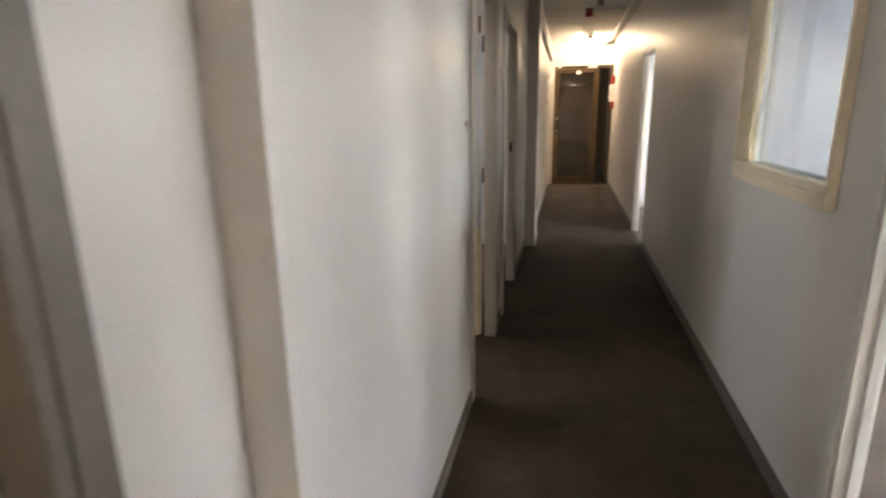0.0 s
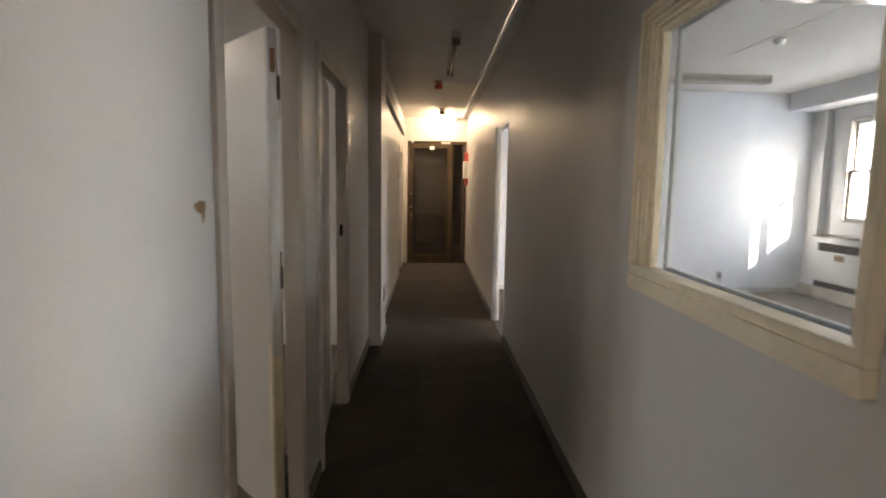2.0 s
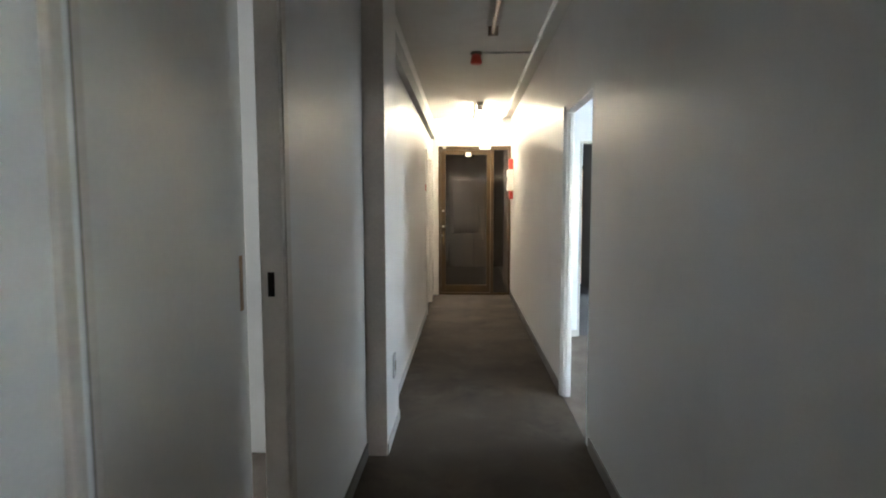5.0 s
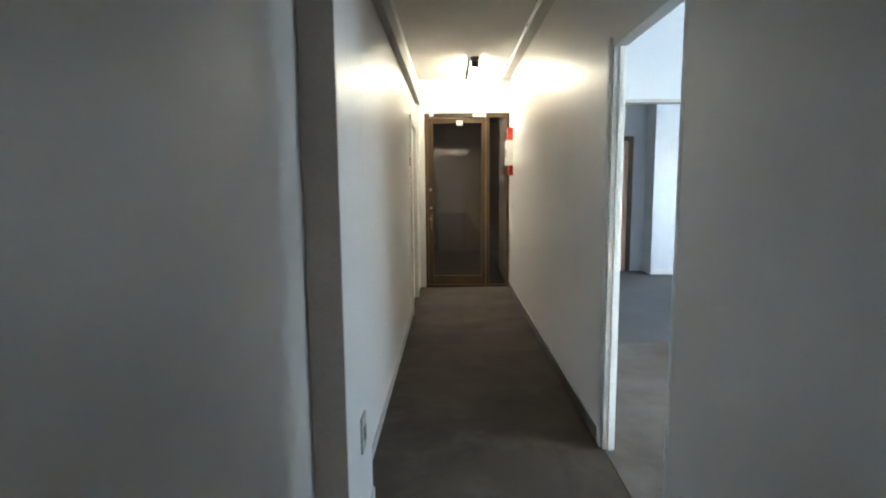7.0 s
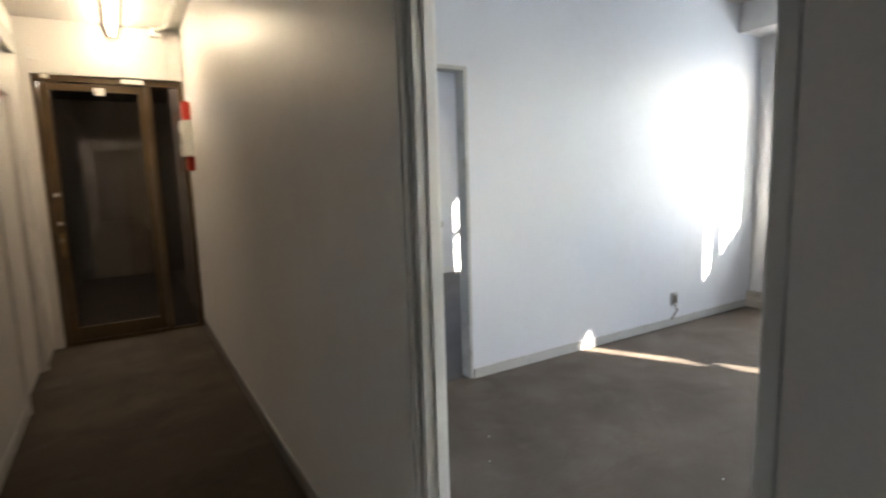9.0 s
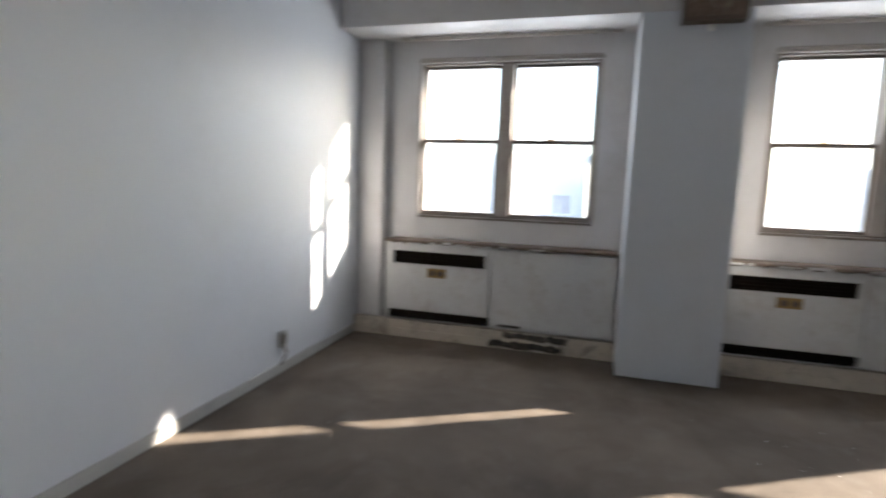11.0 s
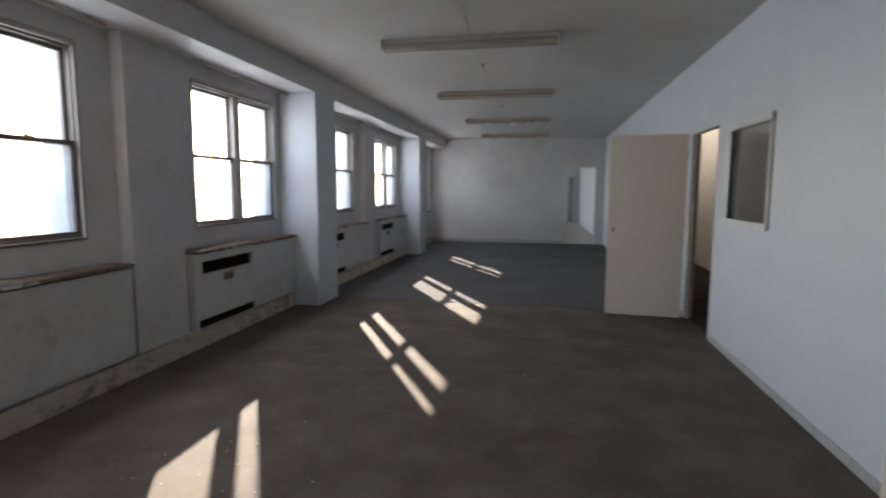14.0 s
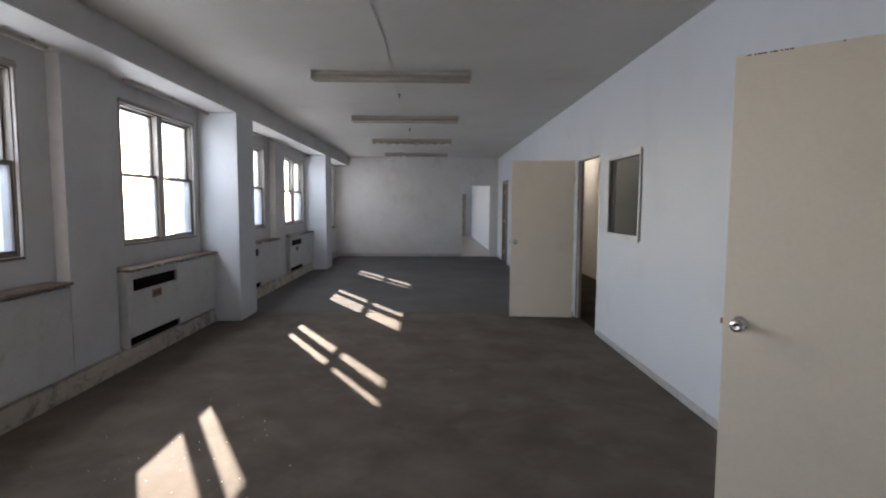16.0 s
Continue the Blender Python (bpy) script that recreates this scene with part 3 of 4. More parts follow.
def strike(parent, x, y, z, h=0.011):
    part("strike_plate", block(x - 0.010, x + 0.010, y - 0.003, y + 0.001, z - h, z + h, bevel=0.001), BLACK, parent, "dark strike plate")


def knob(parent, x, y, z, way):
    """A round chrome knob on its rose; way: +1 or -1 along local y."""
    prof = [(0.032, 0.0), (0.032, 0.004), (0.026, 0.010), (0.013, 0.013), (0.012, 0.030), (0.020, 0.036), (0.027, 0.046), (0.027, 0.056), (0.021, 0.064), (0.010, 0.066), (0.008, 0.063), (0.0015, 0.063)]
    bm = turned([(r, h * way) for r, h in prof], "Y", 24)
    bmesh.ops.translate(bm, verts=bm.verts[:], vec=(x, y, z))
    k = part("knob", bm, CHROME, parent, "round chrome door knob")
    return k


def leaf(name, width, m, label, mat, has_knob=True, plate=False, edge=None):
    """A flush door: hinge line at the origin, leaf along local x, thickness in local y from 0 to 0.042."""
    d = thing(name, m, label, "door", kind="structure")
    part("door_leaf", block(0.004, width, 0.0, 0.042, 0.012, 2.022, bevel=0.003), mat, d)
    if edge:
        part("hinge_edge", block(-0.004, 0.0035, 0.002, 0.040, 0.014, 0.72), edge, d, "bare yellowish hinge edge")
        part("painted_edge", block(-0.004, 0.0035, 0.002, 0.040, 0.7205, 2.020), TRIM, d, "white painted upper edge")
        for y in (-0.0014, 0.0421):
            part("bare_strip", block(0.0045, 0.026, y, y + 0.0013, 0.014, 0.78), edge, d, "bare yellowish strip along the hinge edge")
        for z, h in ((1.90, 0.045),):
            part("lock_hole", block(-0.0052, -0.0041, 0.010, 0.030, z - h, z + h), RUST, d, "ragged bare patch on the edge")
    for z in (0.25, 1.05, 1.80):
        bm = rod(bmesh.new(), (-0.006, -0.004, z - 0.045), (-0.006, -0.004, z + 0.045), 0.007, sides=10)
        slab(bm, -0.005, 0.032, -0.0025, -0.0003, z - 0.045, z + 0.045)
        part("hinge", bm, BROWNP if edge else METALW, d)
    if has_knob:
        knob(d, width - 0.06, 0.042, 0.985, 1)
        knob(d, width - 0.06, 0.0, 0.985, -1)
    if plate:
        part("latch_plate", block(width + 0.0003, width + 0.002, 0.006, 0.036, 1.09, 1.24), RUST, d, "bare rusty lock recess")
        part("lock_hole", block(width - 0.062, width - 0.034, -0.0012, -0.0002, 1.08, 1.235), RUST, d, "bare lock cut-out in the door face")
    else:
        part("latch_plate", block(width + 0.0003, width + 0.002, 0.010, 0.032, 0.93, 1.04), CHROME, d, "metal latch plate")
        part("latch_bolt", block(width + 0.0021, width + 0.013, 0.015, 0.027, 0.974, 0.996, bevel=0.002), BRASS, d)
    return d


fa = door_frame("painted timber door frame in the partition", "y", XE, XR, *DA, True, False, stop=True)
# only the hinge-side jamb gets the colour with the shadow in it
for o in fa.children:
    if o.name.startswith("jamb") and o.data.vertices[0].co.y < DA[0] + 0.1:
        o.data.materials[0] = JAMB
strike(fa, 0.885, DA[1] - 0.024, 0.99)
fb = door_frame("painted timber door frame of the doorway walked through", "y", XE, XR, *DB, False, False, stop=True)
for a, b, out in ((0.0005, 0.018, 0.014), (0.0185, 0.030, 0.009), (0.0305, 0.055, 0.012)):
    part("casing", block(XE - out, XE - 0.001, DB[1] + a, DB[1] + b, 0.001, DOORH + 0.02, bevel=0.002), TRIM, fb)
strike(fb, 0.885, DB[1] - 0.024, 0.98)
leaf("door_1", 0.80, pose(0.962, DA[0] + 0.03, 0, 0, 0, -5), "open flush cream-painted door with chrome knob, standing into the office", DOOR)
leaf("door_2", 0.79, pose(0.975, DB[0] + 0.02, 0, 0, 0, -40.5), "open flush cream-painted door with chrome knob, swung wide", DOOR)
fc = door_frame("painted timber door frame, bare and worn", "y", XW - 0.055, XW, *DC, False, True, TAUPE, 0.045)
leaf("door_3", 0.74, pose(-0.495, 3.579, 0, 0, 0, 133) @ pose(0, -0.042, 0), "off-white flush door standing open into the side office, knob missing", DOORW, False, True, EDGE)
part("joint_gap", block(XW + 0.0005, XW + 0.004, DC[1] + 0.0455, DC[1] + 0.052, 0.08, DOORH + 0.03), BROWNP, fc, "dark open joint beside the casing")
fd = door_frame("painted timber door frame, bare and worn", "y", XW - 0.055, XW, *DD, False, True, TAUPE, 0.04)
part("joint_gap", block(XW + 0.0163, XW + 0.0175, DD[0] - 0.009, DD[0] - 0.003, 0.01, DOORH), BROWNP, fd, "dark open joint beside the door")
part("bead", block(XW + 0.0163, XW + 0.020, DD[0] - 0.018, DD[0] - 0.0095, 0.01, DOORH, bevel=0.001), TRIM, fd, "thin white bead")
strike(fd, XW - 0.025, DD[1] - 0.024, 1.145, 0.036)
leaf("door_4", 0.765, pose(XW - 0.014, DD[0] + 0.028, 0, 0, 0, 95.8), "off-white flush door left ajar, knob missing", DOORW, False, True)
ff = door_frame("painted timber door frame near the entrance", "y", XW3 - 0.2, XW3, *DF, False, True, CORR, 0.04)
leaf("door_5", 0.825, pose(XW3 - 0.03, DF[0] + 0.028, 0, 0, 0, 90), "closed off-white flush door beside the entrance", CORR, False)
fg = door_frame("grey-brown door frame beside the corridor wall", "y", XW0 - 0.12, XW0, -0.05, 0.80, False, True, DARKF, 0.05)
leaf("door_6", 0.79, pose(XW0 - 0.06, -0.02, 0, 0, 0, 90), "closed cream flush door in the corridor", DOOR, False)
fn = door_frame("thin painted frame of the doorway to the next room", "x", YN, YN + 0.1, 1.33, 2.20, False, False, SKIRT)
d7 = thing("door_7", pose(2.43, 12.718, 0), "closed peach-painted door in a brown frame in the next room", "door", kind="structure")
part("door_leaf", block(-0.36, 0.36, -0.03, -0.001, 0.01, 2.0, bevel=0.003), PEACH, d7)
for a, b in ((-0.43, -0.362), (0.362, 0.43)):
    part("casing", block(a, b, -0.045, -0.001, 0.001, 2.07, bevel=0.004), BROWN, d7, "brown timber casing")
part("casing", block(-0.3615, 0.3615, -0.045, -0.001, 2.002, 2.07, bevel=0.004), BROWN, d7, "brown timber casing")
fs = door_frame("thin painted frame of the far doorway", "x", YS - 0.1, YS, 1.13, 1.95, False, False, TRIM)
d8 = thing("door_8", pose(1.22, -17.44, 0, 0, 0, 62), "half-open brownish door in the far room", "door", kind="structure")
part("door_leaf", block(-0.38, 0.38, 0.001, 0.03, 0.01, 2.0, bevel=0.003), PLINTH, d8)
part("knob_plate", block(0.28, 0.33, 0.0305, 0.04, 0.9, 1.05, bevel=0.003), BRASS, d8)
# leaf added in the opening; its dark colour and the frame's stand for shade
leaf("door_9", 0.79, pose(XE + 0.02, -6.07, 0, 0, 0, 90), "dark brown leaf standing in for the darkness of a far opening", BROWNP, True)
fw = door_frame("painted frame of a dark doorway", "y", XE, XR, -6.1, -5.25, False, True, DARKF)


# ---- borrowed light in the partition ----
def borrowed_light():
    w = thing("window_interior", None, "interior window with stepped pine moulding and a clear pane", "window", kind="structure")
    y0, y1, z0, z1 = WIN_A
    o0, o1, p0, p1 = 2.252, 3.238, 1.096, 1.993
    # picture-frame moulding: a proud outer bead on the wall, then steps going down into the opening towards the glass
    for inset, wide, x0, x1 in ((0.0, 0.0175, XE - 0.034, XE - 0.001), (0.018, 0.0135, XE - 0.022, XE - 0.001), (0.0335, 0.0145, XE - 0.013, XE + 0.034),
                                (0.0485, 0.0115, XE - 0.002, XE + 0.034), (0.0605, 0.0175, XE + 0.010, XE + 0.034)):
        a, b, d = o0 + inset, o1 - inset, p1 - inset
        bm = bmesh.new()
        slab(bm, x0, x1, a, a + wide, p0 + 0.0785, d, bevel=0.002)
        slab(bm, x0, x1, b - wide, b, p0 + 0.0785, d, bevel=0.002)
        slab(bm, x0, x1, a + wide, b - wide, d - wide, d, bevel=0.002)
        part("moulding", bm, PINE, w, "stepped yellow pine moulding")
    bm = block(XE - 0.034, XE - 0.001, o0, o1, p0, p0 + 0.050, bevel=0.003)
    slab(bm, XE - 0.029, XE - 0.001, o0 + 0.002, o1 - 0.002, p0 + 0.0502, p0 + 0.078, bevel=0.003)
    slab(bm, XE - 0.0008, XE + 0.034, y0 + 0.001, y1 - 0.001, z0 + 0.001, p0 + 0.076)
    part("bottom_rail", bm, PINE, w, "plain yellow pine bottom rail")
    part("pane", block(XE + 0.0355, XE + 0.040, y0 + 0.004, y1 - 0.004, z0 + 0.004, z1 - 0.004), CLEAR, w)
    bm = bmesh.new()
    q0, q1, r0, r1 = 2.205, 3.175, 1.120, 1.978
    i0, i1, j0, j1 = 2.332, 3.150, 1.176, 1.918
    slab(bm, XR + 0.001, XR + 0.014, q0, i0, r0, r1, bevel=0.003)
    slab(bm, XR + 0.001, XR + 0.014, i1, q1, r0, r1, bevel=0.003)
    slab(bm, XR + 0.001, XR + 0.014, i0 + 0.0005, i1 - 0.0005, r0, j0, bevel=0.003)
    slab(bm, XR + 0.001, XR + 0.014, i0 + 0.0005, i1 - 0.0005, j1, r1, bevel=0.003)
    part("room_casing", bm, TRIM, w, "thin white casing")


borrowed_light()


# ---- skirtings ----
def skirting(axis, a0, a1, u0, u1, h, mat, label):
    structure("baseboard", block(a0, a1, u0, u1, 0.001, h, bevel=0.003) if axis == "y" else block(u0, u1, a0, a1, 0.001, h, bevel=0.003), mat, label, "baseboard")


for u0, u1 in ((YS + 0.01, -6.16), (-5.19, DA[0] - 0.06), (DA[1] + 0.06, 4.05), (4.06, DB[0] - 0.06), (DB[1] + 0.06, YN - 0.016)):
    skirting("y", XR + 0.001, XR + 0.014, u0, u1, 0.060, SKIRT, "narrow grey painted skirting board")
skirting("x", YN - 0.014, YN - 0.001, 2.202, 5.44, 0.070, SKIRT, "narrow grey painted skirting board")
skirting("x", YN - 0.014, YN - 0.001, XR + 0.016, 1.328, 0.070, SKIRT, "narrow grey painted skirting board")
skirting("x", YS + 0.001, YS + 0.014, 1.952, 5.44, 0.085, SKIRT, "narrow grey painted skirting board")
skirting("x", 12.356, 12.369, 3.075, 5.44, 0.085, TRIM, "white skirting board")
for u0, u1 in ((DA[1] + 0.06, DB[0] - 0.06), (DB[1] + 0.06, YE - 0.02), (-7.2, DA[0] - 0.06)):
    skirting("y", XE - 0.012, XE - 0.001, u0, u1, 0.075, DARK_SKIRT, "dark scuffed corridor skirting")
for u0, u1 in ((1.14, DC[0] - 0.06), (DC[1] + 0.06, DD[0] - 0.06), (DD[1] + 0.06, 6.12)):
    skirting("y", XW + 0.001, XW + 0.012, u0, u1, 0.075, DARK_SKIRT, "dark scuffed corridor skirting")
skirting("y", XW2 + 0.001, XW2 + 0.010, 6.14, 6.645, 0.06, SKIRT, "grey corridor skirting")
skirting("y", XW3 + 0.001, XW3 + 0.010, 6.66, DF[0] - 0.05, 0.06, SKIRT, "grey corridor skirting")


# ---- entrance door at the corridor's end ----
def entrance():
    e = thing("entrance_door", None, "brown-stained timber entrance door with smoked glass and a side panel", "door", kind="structure")
    x0, x1, y0, y1, top = XW2 + 0.022, XE - 0.005, YE + 0.02, YE + 0.085, 2.283
    mid = x0 + 0.80
    bm = bmesh.new()
    slab(bm, x0, x0 + 0.034, y0, y1, 0.001, top, bevel=0.004)
    slab(bm, x1 - 0.035, x1, y0, y1, 0.001, top, bevel=0.004)
    slab(bm, x0 + 0.0345, x1 - 0.0355, y0, y1, top - 0.055, top, bevel=0.004)
    slab(bm, mid, mid + 0.045, y0, y1, 0.001, top - 0.0555, bevel=0.004)
    slab(bm, x0 + 0.0345, x1 - 0.0355, y0 + 0.004, y1, 0.001, 0.03)
    part("frame", bm, BROWN, e)
    a, b = x0 + 0.038, mid - 0.004
    bm = bmesh.new()
    slab(bm, a, a + 0.070, y0 + 0.010, y1 - 0.008, 0.034, top - 0.060, bevel=0.004)
    slab(bm, b - 0.055, b, y0 + 0.010, y1 - 0.008, 0.034, top - 0.060, bevel=0.004)
    slab(bm, a + 0.0705, b - 0.0555, y0 + 0.010, y1 - 0.008, top - 0.125, top - 0.060, bevel=0.004)
    slab(bm, a + 0.0705, b - 0.0555, y0 + 0.010, y1 - 0.008, 0.034, 0.15, bevel=0.004)
    lf = part("door_leaf", bm, BROWN, e)
    p = part("pane", block(a + 0.068, b - 0.053, y0 + 0.030, y0 + 0.036, 0.147, top - 0.122), SMOKED, lf, "smoked glass pane")
    p.visible_shadow = False
    sp = part("side_light", block(mid + 0.0455, x1 - 0.0355, y0 + 0.024, y0 + 0.030, 0.0305, top - 0.056), SMOKED, e, "narrow smoked glass side light")
    sp.visible_shadow = False
    for z, h in ((1.30, 0.05), (1.06, 0.045), (0.92, 0.16)):
        bm = turned([(0.020, 0.0), (0.020, -0.006), (0.013, -0.010), (0.002, -0.010)], "Y", 16)
        bmesh.ops.translate(bm, verts=bm.verts[:], vec=(a + 0.035, y0 + 0.0095, z))
        part("lock", bm, CHROME, lf, "round metal lock")
    bm = block(a + 0.030, a + 0.050, y0 - 0.028, y0 - 0.010, 0.78, 0.98, bevel=0.006)
    slab(bm, a + 0.034, a + 0.046, y0 - 0.010, y0 + 0.0095, 0.79, 0.81)
    slab(bm, a + 0.034, a + 0.046, y0 - 0.010, y0 + 0.0095, 0.95, 0.97)
    part("pull_handle", bm, BRASS, lf)
    bm = block(b - 0.17, b + 0.0, y0 - 0.035, y0 - 0.002, top - 0.050, top - 0.012, bevel=0.006)
    part("door_closer", bm, WHITEP, e, "small pale door closer box")
    part("contact_box", block(b - 0.38, b - 0.30, y0 - 0.02, y0 + 0.0095, top - 0.155, top - 0.095, bevel=0.004), WHITEP, e, "white sensor box")
    part("contact_box", block(a + 0.03, a + 0.08, y0 - 0.02, y0 - 0.001, top - 0.035, top - 0.004, bevel=0.003), WHITEP, e, "white sensor box")


entrance()

# lobby behind the smoked glass; its dimness is put into the LOBBY paint
structure("floor_lobby", block(-1.6, 2.2, YE + 0.122, 15.6, -0.12, -0.002), CARPET2, "dark lobby floor", "floor")
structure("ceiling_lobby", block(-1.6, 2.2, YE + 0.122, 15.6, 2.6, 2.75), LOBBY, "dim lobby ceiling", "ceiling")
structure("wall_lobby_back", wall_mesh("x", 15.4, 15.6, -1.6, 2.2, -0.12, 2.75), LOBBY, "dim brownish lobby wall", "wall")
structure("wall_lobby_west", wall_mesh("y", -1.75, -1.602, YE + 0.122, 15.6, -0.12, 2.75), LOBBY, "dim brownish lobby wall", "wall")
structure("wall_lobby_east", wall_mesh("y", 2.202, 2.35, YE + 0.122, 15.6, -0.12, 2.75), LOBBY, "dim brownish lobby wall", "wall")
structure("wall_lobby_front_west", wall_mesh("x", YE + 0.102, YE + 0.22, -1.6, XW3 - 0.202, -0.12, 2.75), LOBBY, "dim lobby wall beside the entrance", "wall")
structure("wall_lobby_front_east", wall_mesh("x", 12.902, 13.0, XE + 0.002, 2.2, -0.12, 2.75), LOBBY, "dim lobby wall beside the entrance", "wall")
ld = thing("lobby_door", pose(0.58, 15.39, 0), "pale brown door in the dim lobby", "door", kind="structure")
part("door_leaf", block(-0.22, 0.22, -0.03, 0.0, 0.0, 2.0, bevel=0.004), PLINTH, ld)
part("casing", block(0.222, 0.27, -0.04, 0.0, 0.0, 2.05, bevel=0.004), BROWN, ld, "brown timber casing")
lift = thing("lift_door", pose(0.08, 15.39, 0), "pale steel lift door in the dim lobby", "lift door", kind="structure")
part("door_leaf", block(-0.26, -0.003, -0.03, 0.0, 0.0, 2.05, bevel=0.004), METALW, lift)
part("door_leaf", block(0.003, 0.26, -0.03, 0.0, 0.0, 2.05, bevel=0.004), METALW, lift)


# ---- lamps ----
def batten(name, m, length, label, bare=False, colour=None):
    """A ceiling batten along local x, its back at z 0."""
    b = thing(name, m, label, "ceiling light", "fluorescent battens on the ceiling")
    h = length / 2
    if bare:
        part("body", block(-h, h, -0.045, 0.045, -0.045, -0.001, bevel=0.006), LAMPBODY, b)
        for s in (-1, 1):
            part("lampholder", block(s * (h - 0.03) - 0.014, s * (h - 0.03) + 0.014, -0.036, 0.036, -0.110, -0.046, bevel=0.004), SHELF, b)
        part("tube", rod(bmesh.new(), (-h + 0.045, 0, -0.083), (h - 0.045, 0, -0.083), 0.019, sides=16), colour or DIFFUSER, b, "bare fluorescent tube")
        return b
    part("body", block(-h + 0.014, h - 0.014, -0.050, 0.050, -0.040, -0.001, bevel=0.004), LAMPBODY, b)
    prof = bmesh.new()
    pts = [(-0.072, -0.0405), (-0.078, -0.070), (-0.060, -0.092), (0.060, -0.092), (0.078, -0.070), (0.072, -0.0405)]
    rows = [[prof.verts.new((x, y, z)) for y, z in pts] for x in (-h + 0.012, h - 0.012)]
    for i in range(len(pts)):
        j = (i + 1) % len(pts)
        prof.faces.new((rows[0][i], rows[0][j], rows[1][j], rows[1][i]))
    prof.faces.new(list(reversed(rows[0])))
    prof.faces.new(rows[1])
    part("diffuser", prof, colour or DIFFUSER, b, "dusty prismatic cover")
    for s in (-1, 1):
        part("end_cap", block(s * (h - 0.005) - 0.0065, s * (h - 0.005) + 0.0065, -0.082, 0.082, -0.096, -0.001, bevel=0.003), LAMPBODY, b)
    return b


def shards(b, lo, hi, seed):
    """Broken pieces of a cover hanging under a batten, between lo and hi along it."""
    rng, x, bm = random.Random(seed), lo, bmesh.new()
    while x < hi:
        w, top, drop, y = rng.uniform(0.05, 0.16), -0.088, rng.uniform(0.02, 0.06), rng.uniform(0.02, 0.07)
        ring = [bm.verts.new(p) for p in ((x, y, top), (x + w, y, top), (x + w * rng.uniform(0.6, 1.0), y + 0.05, top - drop), (x + w * rng.uniform(0.1, 0.5), y + 0.05, top - drop * 0.7))]
        back = [bm.verts.new(v.co + Vector((0, -0.003, 0.002))) for v in ring]
        bm.faces.new(ring)
        bm.faces.new(list(reversed(back)))
        for i in range(4):
            bm.faces.new((ring[i], back[i], back[(i + 1) % 4], ring[(i + 1) % 4]))
        x += w + rng.uniform(0.0, 0.05)
    part("broken_cover", bm, SHARD, b, "broken white pieces of the cover")


for y in (2.35, -0.35):
    batten("batten_light", pose(3.19, y, H), 1.62, "unlit fluorescent batten with dusty cover on the office ceiling")
shards(batten("batten_light", pose(3.19, -3.15, H), 1.62, "unlit fluorescent batten with a broken hanging cover"), -0.78, 0.70, 3)
shards(batten("batten_light", pose(3.19, -5.95, H), 1.62, "unlit fluorescent batten with a broken hanging cover"), 0.25, 0.72, 5)
batten("batten_light", pose(3.35, 7.85, H), 1.62, "unlit fluorescent batten with dusty cover on the office ceiling")
batten("batten_light", pose(3.19, 5.1, H), 1.62, "unlit fluorescent batten with dusty cover on the office ceiling")
batten("tube_light", pose(0.34, 10.85, HC, 0, 0, 90), 1.2, "lit bare fluorescent tube on its batten over the entrance", bare=True, colour=TUBE)
# unseen tube, added to light the south end and near walls of the corridor
batten("tube_light", pose(0.2, -3.2, HC, 0, 0, 90), 1.2, "lit bare fluorescent tube added out of view down the corridor", bare=True, colour=TUBES)
batten("batten_light", pose(0.2, 13.3, 2.6), 0.9, "dim lit batten in the lobby", colour=TUBEL)
batten("tube_light", pose(0.35, 6.65, HC, 0, 0, 90), 1.30, "unlit bare fluorescent tube on its batten", bare=True)
batten("batten_light", pose(-3.55, 8.3, H), 1.30, "lit fluorescent batten with glowing cover in the side office", colour=TUBEW)
# two more battens, never in view, added to brighten the corridor through the doorway
for y in (5.7, 3.1):
    batten("batten_light", pose(-3.45, y, H), 1.30, "lit fluorescent batten with glowing cover in the side office", colour=TUBEW)
batten("batten_light", pose(-3.3, 10.9, H), 1.30, "lit fluorescent batten with glowing cover in the side office", colour=TUBEW)


# ---- corridor fittings ----
def sounder():
    s = thing("fire_sounder", pose(0.245, 8.07, HC), "dark red fire alarm sounder hanging from the corridor ceiling", "alarm")
    part("base", turned([(0.050, -0.001), (0.052, -0.012), (0.045, -0.022), (0.01, -0.022)], "Z"), BROWNP, s)
    part("horn", turned([(0.040, -0.0225), (0.044, -0.055), (0.052, -0.085), (0.048, -0.098), (0.008, -0.098)], "Z"), RED, s)


sounder()


def alarm_unit():
    a = thing("alarm_call_unit", pose(XE - 0.001, 11.15, 0), "white wall unit with red lamp and red call box", "alarm")
    part("housing", block(-0.085, 0.0, -0.10, 0.10, 1.60, 1.90, bevel=0.012), WHITEP, a)
    part("beacon", block(-0.065, 0.0, -0.05, 0.05, 1.903, 2.06, bevel=0.015), RED, a, "red beacon")
    part("call_box", block(-0.055, 0.0, -0.05, 0.05, 1.475, 1.597, bevel=0.008), RED, a, "red call box")
    part("label_strip", block(-0.0875, -0.0855, -0.05, 0.05, 1.70, 1.80), BROWNP, a)


alarm_unit()
tr = bmesh.new()
slab(tr, XW3 + 0.001, XW3 + 0.055, 6.66, 11.0, 2.33, 2.46, bevel=0.004)
tagged(new("cable_trunking", mesh_of("cable_trunking", tr, SKIRT)), "grey cable trunking along the corridor wall", "trunking")
bm = rod(bmesh.new(), (0.735, 1.2, HC - 0.016), (0.735, 11.20, HC - 0.016), 0.015, sides=10)
rod(bm, (0.735, 11.20, HC - 0.016), (0.675, 11.40, HC - 0.030), 0.017, sides=10)
slab(bm, 0.62, 0.71, 11.38, 11.468, HC - 0.075, HC - 0.002, bevel=0.006)
for y in np.arange(1.6, 10.9, 1.5):
    slab(bm, 0.71, 0.76, y - 0.012, y + 0.012, HC - 0.034, HC - 0.001)
